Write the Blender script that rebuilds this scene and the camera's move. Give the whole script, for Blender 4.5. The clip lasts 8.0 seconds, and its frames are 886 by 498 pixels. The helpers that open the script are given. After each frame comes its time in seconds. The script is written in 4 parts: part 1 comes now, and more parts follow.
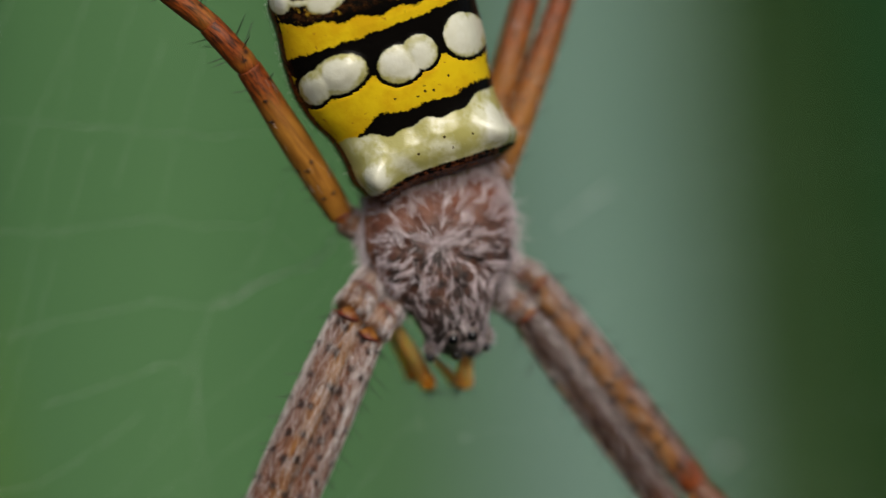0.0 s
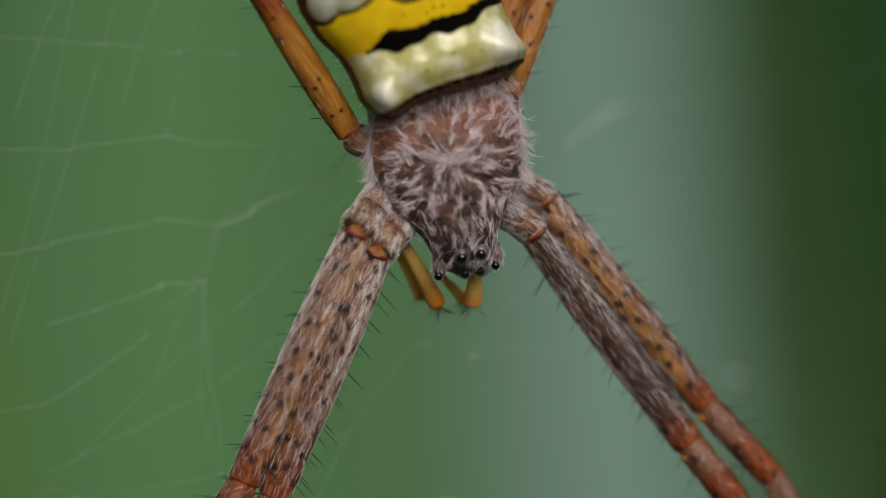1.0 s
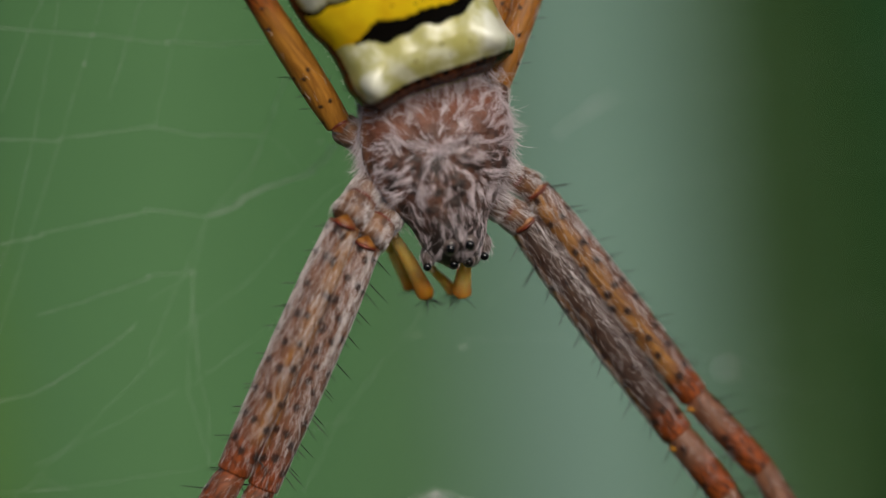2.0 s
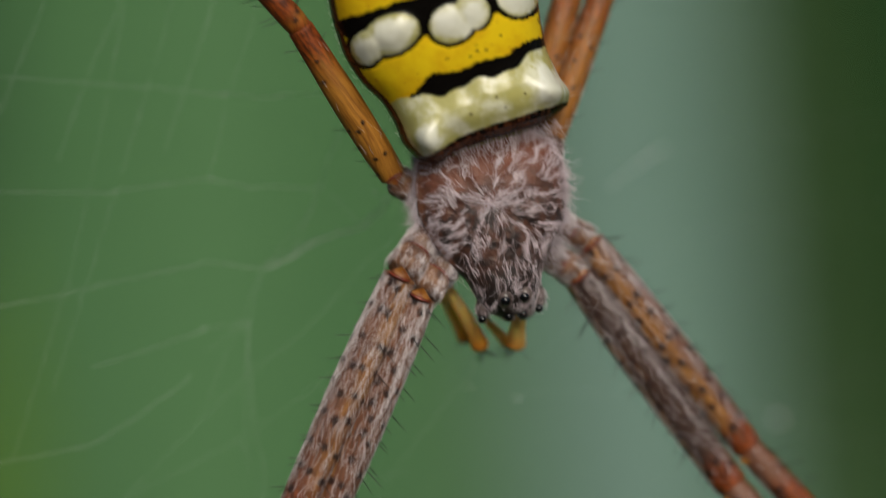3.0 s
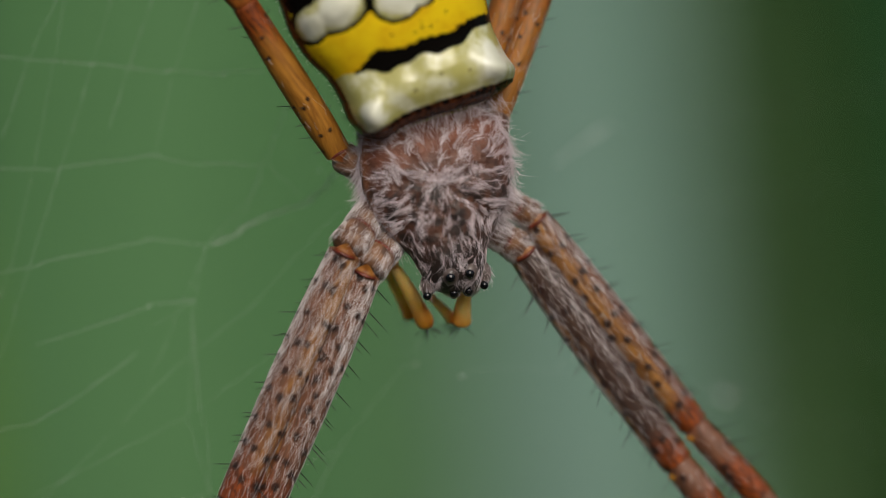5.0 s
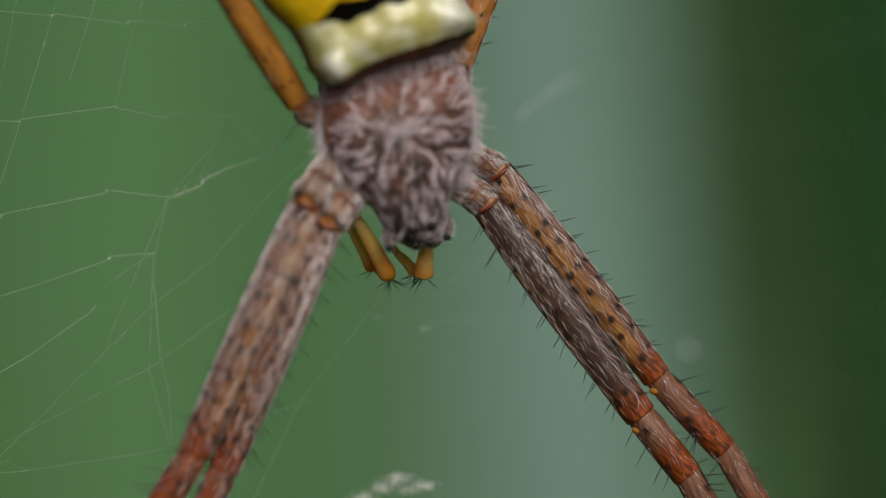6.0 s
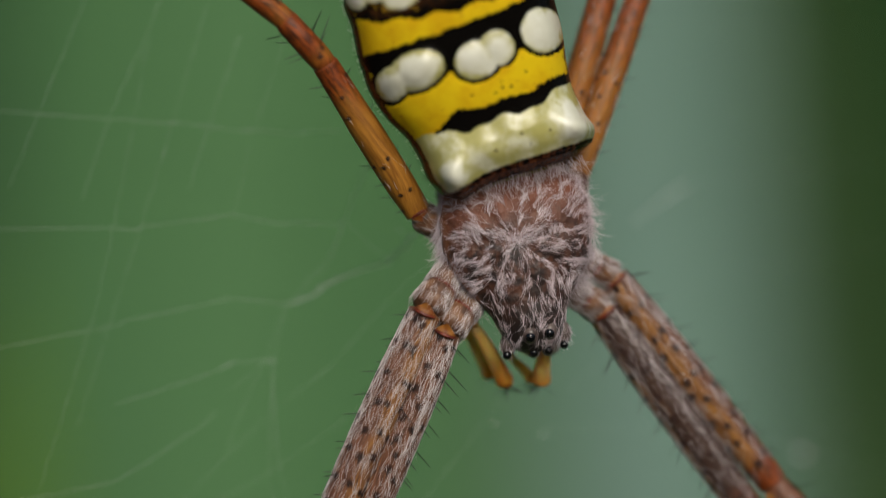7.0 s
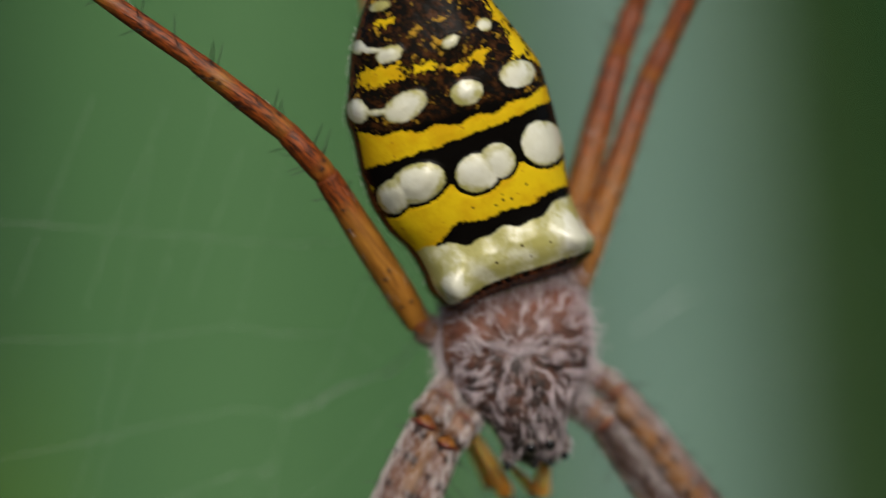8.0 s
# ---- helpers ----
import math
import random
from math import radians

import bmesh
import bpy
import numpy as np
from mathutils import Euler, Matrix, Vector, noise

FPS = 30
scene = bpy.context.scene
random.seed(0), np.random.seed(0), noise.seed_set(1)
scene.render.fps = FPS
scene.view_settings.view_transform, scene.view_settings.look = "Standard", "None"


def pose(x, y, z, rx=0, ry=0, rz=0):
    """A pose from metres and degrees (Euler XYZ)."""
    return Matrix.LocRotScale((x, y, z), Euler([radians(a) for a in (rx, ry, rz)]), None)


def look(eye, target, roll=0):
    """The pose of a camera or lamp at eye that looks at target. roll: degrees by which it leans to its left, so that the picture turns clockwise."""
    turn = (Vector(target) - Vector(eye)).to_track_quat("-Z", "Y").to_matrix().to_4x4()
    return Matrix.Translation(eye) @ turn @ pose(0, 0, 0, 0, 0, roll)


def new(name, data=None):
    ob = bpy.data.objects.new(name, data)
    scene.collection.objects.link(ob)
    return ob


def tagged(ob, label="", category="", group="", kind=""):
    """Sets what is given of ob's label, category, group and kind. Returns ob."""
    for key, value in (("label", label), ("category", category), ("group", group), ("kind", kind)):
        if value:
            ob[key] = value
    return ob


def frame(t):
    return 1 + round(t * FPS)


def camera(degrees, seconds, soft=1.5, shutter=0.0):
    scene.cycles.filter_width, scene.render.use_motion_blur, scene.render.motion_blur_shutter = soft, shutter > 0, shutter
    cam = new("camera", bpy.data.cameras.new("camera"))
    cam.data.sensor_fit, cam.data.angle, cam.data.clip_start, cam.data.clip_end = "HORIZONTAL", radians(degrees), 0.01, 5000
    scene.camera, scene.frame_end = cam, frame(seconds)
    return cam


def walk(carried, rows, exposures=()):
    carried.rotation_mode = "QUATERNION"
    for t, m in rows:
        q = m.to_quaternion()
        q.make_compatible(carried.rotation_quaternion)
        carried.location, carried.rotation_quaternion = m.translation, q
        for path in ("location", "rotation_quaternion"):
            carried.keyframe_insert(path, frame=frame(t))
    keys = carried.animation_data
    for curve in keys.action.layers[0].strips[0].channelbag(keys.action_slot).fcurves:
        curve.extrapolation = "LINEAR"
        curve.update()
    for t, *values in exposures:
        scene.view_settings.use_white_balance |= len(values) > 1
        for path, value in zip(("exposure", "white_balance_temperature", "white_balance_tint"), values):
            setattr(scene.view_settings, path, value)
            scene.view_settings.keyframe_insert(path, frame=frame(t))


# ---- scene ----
MM = 0.001
BASE = Vector((0.0, 0.0, 0.7))          # where the spider hangs, in front of the plants

cam = camera(3.696, 8.0, soft=0.7, shutter=0.3)
cam.data.dof.use_dof = True
cam.data.dof.focus_distance = 0.450
cam.data.dof.aperture_fstop = 18.0

# seconds, then millimetres sideways, along the line of sight and upwards from the spider's place
PATH = [
    (0.0, 2.52, -452.60, 0.11), (0.1, 2.83, -452.00, -0.25), (0.2, 2.98, -451.00, -1.44), (0.3, 3.65, -450.30, -2.48),
    (0.4, 4.04, -450.00, -2.93), (0.5, 3.74, -449.70, -3.00), (0.6, 4.07, -449.40, -3.31), (0.7, 4.31, -449.20, -3.91),
    (0.8, 3.09, -449.40, -3.65), (0.9, 2.50, -449.60, -2.96), (1.0, 2.24, -449.70, -2.59), (1.1, 2.74, -449.10, -3.18),
    (1.2, 3.02, -448.70, -3.37), (1.3, 2.76, -448.80, -2.89), (1.4, 2.45, -448.70, -2.94), (1.5, 2.50, -448.50, -3.33),
    (1.6, 2.70, -448.70, -3.33), (1.7, 3.13, -449.00, -3.33), (2.8, 0.25, -450.50, -0.94), (2.9, 1.00, -450.70, -1.50),
    (3.0, 0.81, -450.80, -1.18), (3.1, 0.42, -451.20, -0.44), (3.2, 1.12, -451.60, -0.55), (3.3, 2.26, -451.70, -1.29),
    (3.4, 2.93, -451.50, -1.68), (3.5, 3.67, -451.20, -1.85), (3.6, 4.30, -450.60, -2.63), (3.7, 3.67, -450.00, -2.72),
    (3.8, 2.96, -449.40, -2.52), (3.9, 2.93, -448.60, -2.48), (4.0, 3.18, -448.80, -2.32), (4.1, 2.83, -449.60, -2.13),
    (4.2, 2.52, -450.30, -2.18), (5.3, 2.63, -449.20, -1.89), (5.4, 2.08, -448.60, -2.08), (5.5, 2.39, -448.20, -2.85),
    (5.6, 2.94, -447.30, -3.40), (5.7, 3.33, -446.80, -3.53), (5.8, 3.44, -446.60, -3.68), (5.9, 3.66, -446.80, -3.53),
    (6.0, 3.85, -447.70, -3.52), (6.1, 3.87, -448.80, -3.24), (6.2, 3.80, -449.90, -2.80), (6.3, 3.76, -450.40, -2.31),
    (6.4, 3.59, -449.70, -2.07), (6.5, 3.19, -449.20, -1.98), (6.6, 2.74, -448.80, -2.35), (6.7, 2.11, -448.30, -2.76),
    (6.8, 1.08, -448.70, -2.21), (6.9, 0.28, -449.40, -0.87), (7.0, -0.01, -450.50, 0.01), (7.1, 0.31, -451.00, 0.58),
    (7.2, 0.62, -452.00, 1.82), (7.3, 0.76, -452.60, 3.13), (7.4, 0.43, -452.80, 3.81), (7.5, 0.09, -452.90, 3.66),
    (7.6, 0.76, -452.70, 3.13), (7.7, 1.62, -452.70, 2.80), (7.8, 1.40, -452.70, 2.83), (7.9, 0.84, -452.80, 3.13),
    (8.0, -0.04, -452.90, 3.68),
]
REST_X, REST_Z, SHIFTED = 2.3, -1.5, 0.70      # most of the drift is a shift of the hand, the rest a turn of the wrist


def hand_held(x, y, z):
    """The camera's pose for a drift of x, y, z millimetres from the spider's place."""
    cx, cz = REST_X + SHIFTED * (x - REST_X), REST_Z + SHIFTED * (z - REST_Z)
    yaw = math.degrees(math.atan(x / y) - math.atan(cx / y))
    pitch = math.degrees(math.atan(cz / y) - math.atan(z / y))
    return Matrix.Translation(BASE + Vector((cx, y, cz)) * MM) @ pose(0, 0, 0, 90 + pitch, 0, yaw)


walk(cam, [(t, hand_held(x, y, z)) for t, x, y, z in PATH], exposures=[(0.0, -0.48), (8.0, -0.48)])

# ---- light: bright hazy sky, the soft glow of the clouded sun behind the viewer ----
SUN_TURN, SUN_HEIGHT = radians(14), radians(32)
world = bpy.data.worlds.new("sky")
scene.world = world
world.use_nodes = True
wn = world.node_tree.nodes
sky = wn.new("ShaderNodeTexSky")
sky.sky_type, sky.sun_disc = "NISHITA", False
sky.sun_elevation, sky.sun_rotation = SUN_HEIGHT, math.pi - SUN_TURN
sky.air_density, sky.dust_density = 1.0, 3.0
wn["Background"].inputs["Strength"].default_value = 0.105
world.node_tree.links.new(sky.outputs["Color"], wn["Background"].inputs["Color"])
sun = new("sun", bpy.data.lights.new("sun", "SUN"))
sun.data.energy, sun.data.angle, sun.data.color = 3.1, radians(34), (1.0, 0.945, 0.855)
sun_from = Vector((math.sin(SUN_TURN) * math.cos(SUN_HEIGHT), -math.cos(SUN_TURN) * math.cos(SUN_HEIGHT), math.sin(SUN_HEIGHT)))
sun.matrix_world = look(sun_from * 5, (0, 0, 0))


# ---- materials ----
class Nodes:
    """A node material under construction: short calls that return sockets."""

    def __init__(self, name):
        self.mat = bpy.data.materials.new(name)
        self.mat.use_nodes = True
        self.tree = self.mat.node_tree
        self.shader = self.tree.nodes["Principled BSDF"]

    def put(self, socket, value):
        if isinstance(value, bpy.types.NodeSocket):
            self.tree.links.new(value, socket)
        elif isinstance(value, tuple) and len(value) == 3 and socket.type == "RGBA":
            socket.default_value = (*value, 1)
        else:
            socket.default_value = value

    def set(self, **inputs):
        for key, value in inputs.items():
            self.put(self.shader.inputs[key.replace("_", " ")], value)
        return self

    def millimetres(self, stretch=(1, 1, 1)):
        """Object coordinates in millimetres, with a stretch on each axis."""
        coords = self.tree.nodes.new("ShaderNodeTexCoord")
        scaled = self.tree.nodes.new("ShaderNodeVectorMath")
        scaled.operation = "MULTIPLY"
        self.put(scaled.inputs[0], coords.outputs["Object"])
        scaled.inputs[1].default_value = [1000 * s for s in stretch]
        return scaled.outputs[0]

    def attribute(self, name, vector=False):
        node = self.tree.nodes.new("ShaderNodeAttribute")
        node.attribute_name = name
        return node.outputs["Vector" if vector else "Fac"]

    def times(self, vector, by):
        node = self.tree.nodes.new("ShaderNodeVectorMath")
        node.operation = "MULTIPLY"
        self.put(node.inputs[0], vector)
        node.inputs[1].default_value = by
        return node.outputs[0]

    def noise(self, vector, scale, detail=3.0, rough=0.55, distortion=0.0):
        node = self.tree.nodes.new("ShaderNodeTexNoise")
        self.put(node.inputs["Vector"], vector)
        for key, value in (("Scale", scale), ("Detail", detail), ("Roughness", rough), ("Distortion", distortion)):
            node.inputs[key].default_value = value
        return node.outputs["Fac"]

    def math(self, op, a, b=0.0):
        node = self.tree.nodes.new("ShaderNodeMath")
        node.operation = op
        self.put(node.inputs[0], a)
        self.put(node.inputs[1], b)
        return node.outputs[0]

    def step(self, value, low, high):
        node = self.tree.nodes.new("ShaderNodeMapRange")
        node.interpolation_type = "SMOOTHSTEP"
        self.put(node.inputs["Value"], value)
        node.inputs["From Min"].default_value, node.inputs["From Max"].default_value = low, high
        return node.outputs["Result"]

    def mix(self, factor, a, b):
        node = self.tree.nodes.new("ShaderNodeMix")
        node.data_type = "RGBA"
        self.put(node.inputs["Factor"], factor)
        self.put(node.inputs["A"], a)
        self.put(node.inputs["B"], b)
        return [s for s in node.outputs if s.type == "RGBA"][0]

    def bump(self, height, strength, depth_mm):
        node = self.tree.nodes.new("ShaderNodeBump")
        node.inputs["Strength"].default_value = strength
        node.inputs["Distance"].default_value = depth_mm * MM
        self.put(node.inputs["Height"], height)
        self.put(self.shader.inputs["Normal"], node.outputs["Normal"])
        return self

    def random(self):
        return self.tree.nodes.new("ShaderNodeObjectInfo").outputs["Random"]

    def island(self):
        return self.tree.nodes.new("ShaderNodeNewGeometry").outputs["Random Per Island"]


def abdomen_material():
    """White, yellow and black bands with ragged edges; the attributes hold the distance inside each mark in millimetres."""
    n = Nodes("banded_abdomen_skin")
    mm = n.millimetres()
    fine = n.noise(mm, 6.0, 4)
    ragged = n.math("MULTIPLY", n.math("SUBTRACT", n.math("ADD", n.math("MULTIPLY", fine, 0.6), n.math("MULTIPLY", n.noise(mm, 2.2, 3), 0.4)), 0.5), 0.42)
    coarse = n.noise(mm, 1.1, 3)
    # the dark rear is mottled brown with ochre flecks
    flecks = n.step(n.noise(mm, 2.4, 4, 0.65), 0.56, 0.67)
    dark = n.mix(n.step(n.noise(mm, 3.4, 4, 0.7), 0.46, 0.68), (0.006, 0.005, 0.004), (0.060, 0.022, 0.007))
    mottled = n.mix(flecks, dark, (0.42, 0.24, 0.02))
    black = (0.0035, 0.003, 0.0025)
    col = n.mix(n.step(n.math("ADD", n.attribute("rear"), ragged), -0.1, 0.15), black, mottled)
    yellow = n.mix(n.step(coarse, 0.38, 0.66), (0.72, 0.51, 0.010), (0.62, 0.38, 0.008))
    yellow = n.mix(n.step(n.noise(mm, 4.0, 3), 0.64, 0.75), yellow, (0.42, 0.19, 0.015))
    col = n.mix(n.step(n.math("ADD", n.attribute("yellow"), n.math("MULTIPLY", ragged, n.math("ADD", 1.0, n.math("MULTIPLY", n.step(n.attribute("rear"), 0.6, 1.0), 2.0)))), -0.03, 0.05), col, yellow)
    rim = n.mix(n.step(fine, 0.35, 0.65), (0.045, 0.013, 0.006), (0.15, 0.042, 0.015))
    col = n.mix(n.step(n.math("ADD", n.attribute("rim"), ragged), -0.02, 0.04), col, rim)
    cream = n.mix(n.step(n.noise(mm, 0.9, 3), 0.42, 0.66), (0.41, 0.385, 0.125), (0.66, 0.66, 0.48))
    cream = n.mix(n.step(n.noise(mm, 3.0, 4), 0.50, 0.78), cream, (0.42, 0.40, 0.14))
    cream = n.mix(n.math("MULTIPLY", n.step(n.math("ADD", n.attribute("spot"), n.math("MULTIPLY", n.math("SUBTRACT", coarse, 0.5), 1.2)), 0.0, 0.25), 0.65), cream, (0.86, 0.87, 0.79))
    pale = n.step(n.math("ADD", n.attribute("white"), n.math("MULTIPLY", ragged, 0.45)), -0.03, 0.05)
    col = n.mix(pale, col, cream)
    col = n.mix(n.step(n.math("ADD", n.attribute("dots"), n.math("MULTIPLY", ragged, 0.3)), -0.01, 0.02), col, (0.05, 0.03, 0.01))
    n.set(Base_Color=col, Roughness=n.math("ADD", n.math("MULTIPLY", fine, 0.16), 0.16), Specular_IOR_Level=n.math("ADD", n.math("MULTIPLY", pale, 0.36), 0.05), Coat_Weight=n.math("MULTIPLY", pale, 0.28), Coat_Roughness=0.24)
    n.bump(n.math("ADD", n.noise(mm, 3.2, 3), n.math("MULTIPLY", n.noise(mm, 14.0, 2), 0.15)), 0.35, 0.07)
    return n.mat


def carapace_material():
    n = Nodes("brown_carapace_skin")
    mm = n.millimetres()
    pits = n.noise(mm, 2.6, 4, 0.6)
    col = n.mix(n.step(pits, 0.38, 0.62), (0.014, 0.006, 0.004), (0.095, 0.035, 0.019))
    col = n.mix(n.step(n.attribute("ahead"), 0.45, 0.05), col, (0.21, 0.066, 0.030))
    col = n.mix(n.step(n.attribute("ahead"), 0.62, 0.90), col, (0.018, 0.011, 0.009))
    col = n.mix(n.math("MULTIPLY", n.step(n.attribute("strip"), 0.0, 1.0), n.step(pits, 0.25, 0.55)), col, (0.24, 0.085, 0.030))
    n.set(Base_Color=col, Roughness=0.5)
    n.bump(n.noise(mm, 4.0, 4), 0.6, 0.2)
    return n.mat


def leg_material():
    """Grey-brown leg skin with ochre streaks, dark bristle sockets and rusty joints, laid along the leg."""
    n = Nodes("leg_skin")
    co = n.attribute("legco", True)                   # millimetres along, millimetres around, number of the leg
    streak = n.noise(n.times(co, (0.9, 8.0, 7.0)), 1.0, 4, 0.6)
    blotch = n.noise(n.times(co, (0.26, 0.85, 7.0)), 1.0, 3, 0.6)
    fine = n.noise(n.times(co, (2.5, 9.0, 7.0)), 1.0, 3)
    warm = n.attribute("warm")
    grey = n.mix(n.step(streak, 0.26, 0.70), (0.062, 0.025, 0.014), (0.225, 0.100, 0.055))
    grey = n.mix(n.math("MULTIPLY", n.attribute("plain"), 0.9), grey, (0.030, 0.020, 0.017))
    ochre = n.mix(n.step(streak, 0.30, 0.70), (0.20, 0.080, 0.016), (0.42, 0.20, 0.046))
    ochre = n.mix(n.step(n.attribute("amber"), 0.9, 1.05), ochre, n.mix(n.step(streak, 0.25, 0.75), (0.21, 0.080, 0.010), (0.45, 0.200, 0.028)))
    rust = n.mix(n.step(fine, 0.3, 0.7), (0.036, 0.009, 0.003), (0.31, 0.066, 0.009))
    col = n.mix(n.math("MULTIPLY", n.step(blotch, 0.60, 0.70), n.math("SUBTRACT", 1.0, n.attribute("plain"))), grey, ochre)
    col = n.mix(n.step(n.math("ADD", n.attribute("amber"), n.math("MULTIPLY", n.math("SUBTRACT", n.math("ADD", n.math("MULTIPLY", streak, 0.5), n.math("MULTIPLY", blotch, 0.5)), 0.5), 1.8)), 0.25, 0.95), col, ochre)
    col = n.mix(n.step(n.math("ADD", warm, n.math("MULTIPLY", n.math("SUBTRACT", blotch, 0.5), 0.6)), 0.3, 0.85), col, rust)
    col = n.mix(n.attribute("socket"), col, (0.032, 0.012, 0.007))
    n.set(Base_Color=col, Roughness=n.math("ADD", n.math("MULTIPLY", fine, 0.25), 0.36), Specular_IOR_Level=0.35)
    n.bump(n.math("ADD", fine, streak), 0.5, 0.05)
    return n.mat


def plain_material(name, colour, rough=0.5, second=None, scale=3.0, **more):
    n = Nodes(name)
    if second:
        colour = n.mix(n.step(n.noise(n.millimetres(), scale, 3), 0.35, 0.65), colour, second)
    n.set(Base_Color=colour, Roughness=rough, **more)
    return n.mat


def glowing_through(name, colour, rough, second, scale, **more):
    """A thin-skinned part that lets some light through."""
    mat = plain_material(name, colour, rough, second, scale, **more)
    tree = mat.node_tree
    thin, mix = tree.nodes.new("ShaderNodeBsdfTranslucent"), tree.nodes.new("ShaderNodeMixShader")
    thin.inputs["Color"].default_value = (*colour, 1)
    mix.inputs["Fac"].default_value = 0.15
    tree.links.new(tree.nodes["Principled BSDF"].outputs[0], mix.inputs[1])
    tree.links.new(thin.outputs[0], mix.inputs[2])
    tree.links.new(mix.outputs[0], tree.nodes["Material Output"].inputs["Surface"])
    return mat


def palp_material():
    """Thin amber skin of a feeler, turning orange towards its tip."""
    mat = glowing_through("amber_palp_skin", (1.0, 0.60, 0.21), 0.38, (1.0, 0.50, 0.13), 2.0, Subsurface_Weight=0.6, Subsurface_Radius=(1.0, 0.5, 0.14), Subsurface_Scale=0.0018)
    n = Nodes("palp_tones")
    tree, skin = mat.node_tree, mat.node_tree.nodes["Principled BSDF"]
    bpy.data.materials.remove(n.mat)
    n.mat, n.tree = mat, tree
    base = skin.inputs["Base Color"].links[0].from_socket
    tone = n.mix(n.attribute("tip"), base, (0.95, 0.27, 0.018))
    tone = n.mix(n.step(n.noise(n.millimetres(), 9.0, 3), 0.60, 0.75), tone, (0.72, 0.30, 0.06))
    tree.links.new(tone, skin.inputs["Base Color"])
    return mat


def hair_material(name, colour, second):
    n = Nodes(name)
    n.set(Base_Color=n.mix(n.island(), colour, second), Roughness=0.42, Specular_IOR_Level=0.6)
    return n.mat


def leaf_material(name, colour, second, vein, gloss=0.15):
    n = Nodes(name)
    co = n.attribute("leafco", True)                  # millimetres along and across the blade
    veins = n.noise(n.times(co, (0.01, 1.1, 1.0)), 1.0, 3)
    patches = n.noise(n.times(co, (0.02, 0.05, 1.0)), 1.0, 4)
    col = n.mix(n.step(patches, 0.35, 0.65), colour, second)
    col = n.mix(n.step(veins, 0.55, 0.7), col, vein)
    n.set(Base_Color=col, Roughness=0.6, Specular_IOR_Level=gloss)
    n.bump(veins, 0.3, 0.4)
    return n.mat


def ground_material():
    n = Nodes("leaf_litter_ground")
    mm = n.millimetres()
    col = n.mix(n.step(n.noise(mm, 0.02, 6), 0.35, 0.65), (0.030, 0.024, 0.014), (0.085, 0.070, 0.038))
    col = n.mix(n.step(n.noise(mm, 0.004, 4), 0.45, 0.6), col, (0.035, 0.060, 0.018))
    n.set(Base_Color=col, Roughness=0.9)
    n.bump(n.noise(mm, 0.05, 5), 0.8, 10.0)
    return n.mat


M_ABDOMEN = abdomen_material()
M_CARAPACE = carapace_material()
M_LEG = leg_material()
M_WHITE_HAIR = hair_material("silvery_hair", (0.98, 0.91, 0.97), (0.44, 0.31, 0.31))
M_LEG_HAIR = hair_material("pale_leg_hair", (0.99, 0.95, 0.97), (0.46, 0.38, 0.36))
M_COXA = plain_material("leg_root_skin", (0.07, 0.028, 0.014), 0.5, (0.21, 0.10, 0.045), 2.0)
M_BRISTLE = plain_material("black_bristle", (0.010, 0.009, 0.009), 0.35)
M_EYE = plain_material("eye_lens", (0.004, 0.004, 0.005), 0.06)
M_EYE_RING = plain_material("eye_ring", (0.04, 0.027, 0.022), 0.35, (0.12, 0.09, 0.08))
M_PALP = palp_material()
M_JOINT = plain_material("rusty_joint_rim", (0.075, 0.010, 0.005), 0.3, (0.17, 0.026, 0.008), 3.0)
M_MEMBRANE = plain_material("amber_joint_membrane", (0.29, 0.115, 0.020), 0.3, (0.17, 0.045, 0.008), 3.0)
M_KNEE = plain_material("yellow_knee_membrane", (0.42, 0.19, 0.018), 0.35, (0.28, 0.09, 0.012), 3.0)
M_FANG = plain_material("brown_jaw", (0.12, 0.06, 0.03), 0.4, (0.20, 0.12, 0.07), 3.0)
M_SILK = plain_material("web_silk", (0.72, 0.73, 0.72), 0.3)
M_FLUFF = plain_material("white_silk_tuft", (0.80, 0.80, 0.78), 0.6)
M_LEAF = leaf_material("deep_green_leaf", (0.055, 0.150, 0.052), (0.065, 0.162, 0.065), (0.072, 0.177, 0.071))
M_BLOOM = leaf_material("bloom_coated_leaf", (0.068, 0.166, 0.062), (0.075, 0.178, 0.070), (0.081, 0.188, 0.076))
M_MID = leaf_material("dull_green_leaf", (0.076, 0.172, 0.072), (0.090, 0.187, 0.087), (0.10, 0.198, 0.092))
M_PALE = leaf_material("grey_green_leaf", (0.130, 0.222, 0.178), (0.148, 0.245, 0.200), (0.152, 0.254, 0.208))
M_LIME = leaf_material("lime_green_leaf", (0.056, 0.132, 0.010), (0.070, 0.155, 0.014), (0.078, 0.165, 0.018))
M_OLIVE = leaf_material("olive_brown_stem", (0.046, 0.074, 0.022), (0.041, 0.070, 0.020), (0.052, 0.080, 0.024), 0.03)
M_DRY = leaf_material("withered_leaf", (0.105, 0.115, 0.062), (0.122, 0.128, 0.073), (0.13, 0.135, 0.078), 0.05)
# very low values: the shaded plant's deep shade is put into this green
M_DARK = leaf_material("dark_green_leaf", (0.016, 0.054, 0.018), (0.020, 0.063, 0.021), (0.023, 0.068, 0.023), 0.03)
M_GROUND = ground_material()


# ---- mesh helpers ----
def at(u, v, y=0.0):
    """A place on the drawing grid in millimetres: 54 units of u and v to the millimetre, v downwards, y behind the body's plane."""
    return Vector(((u - 784) / 54, y, (441 - v) / 54))


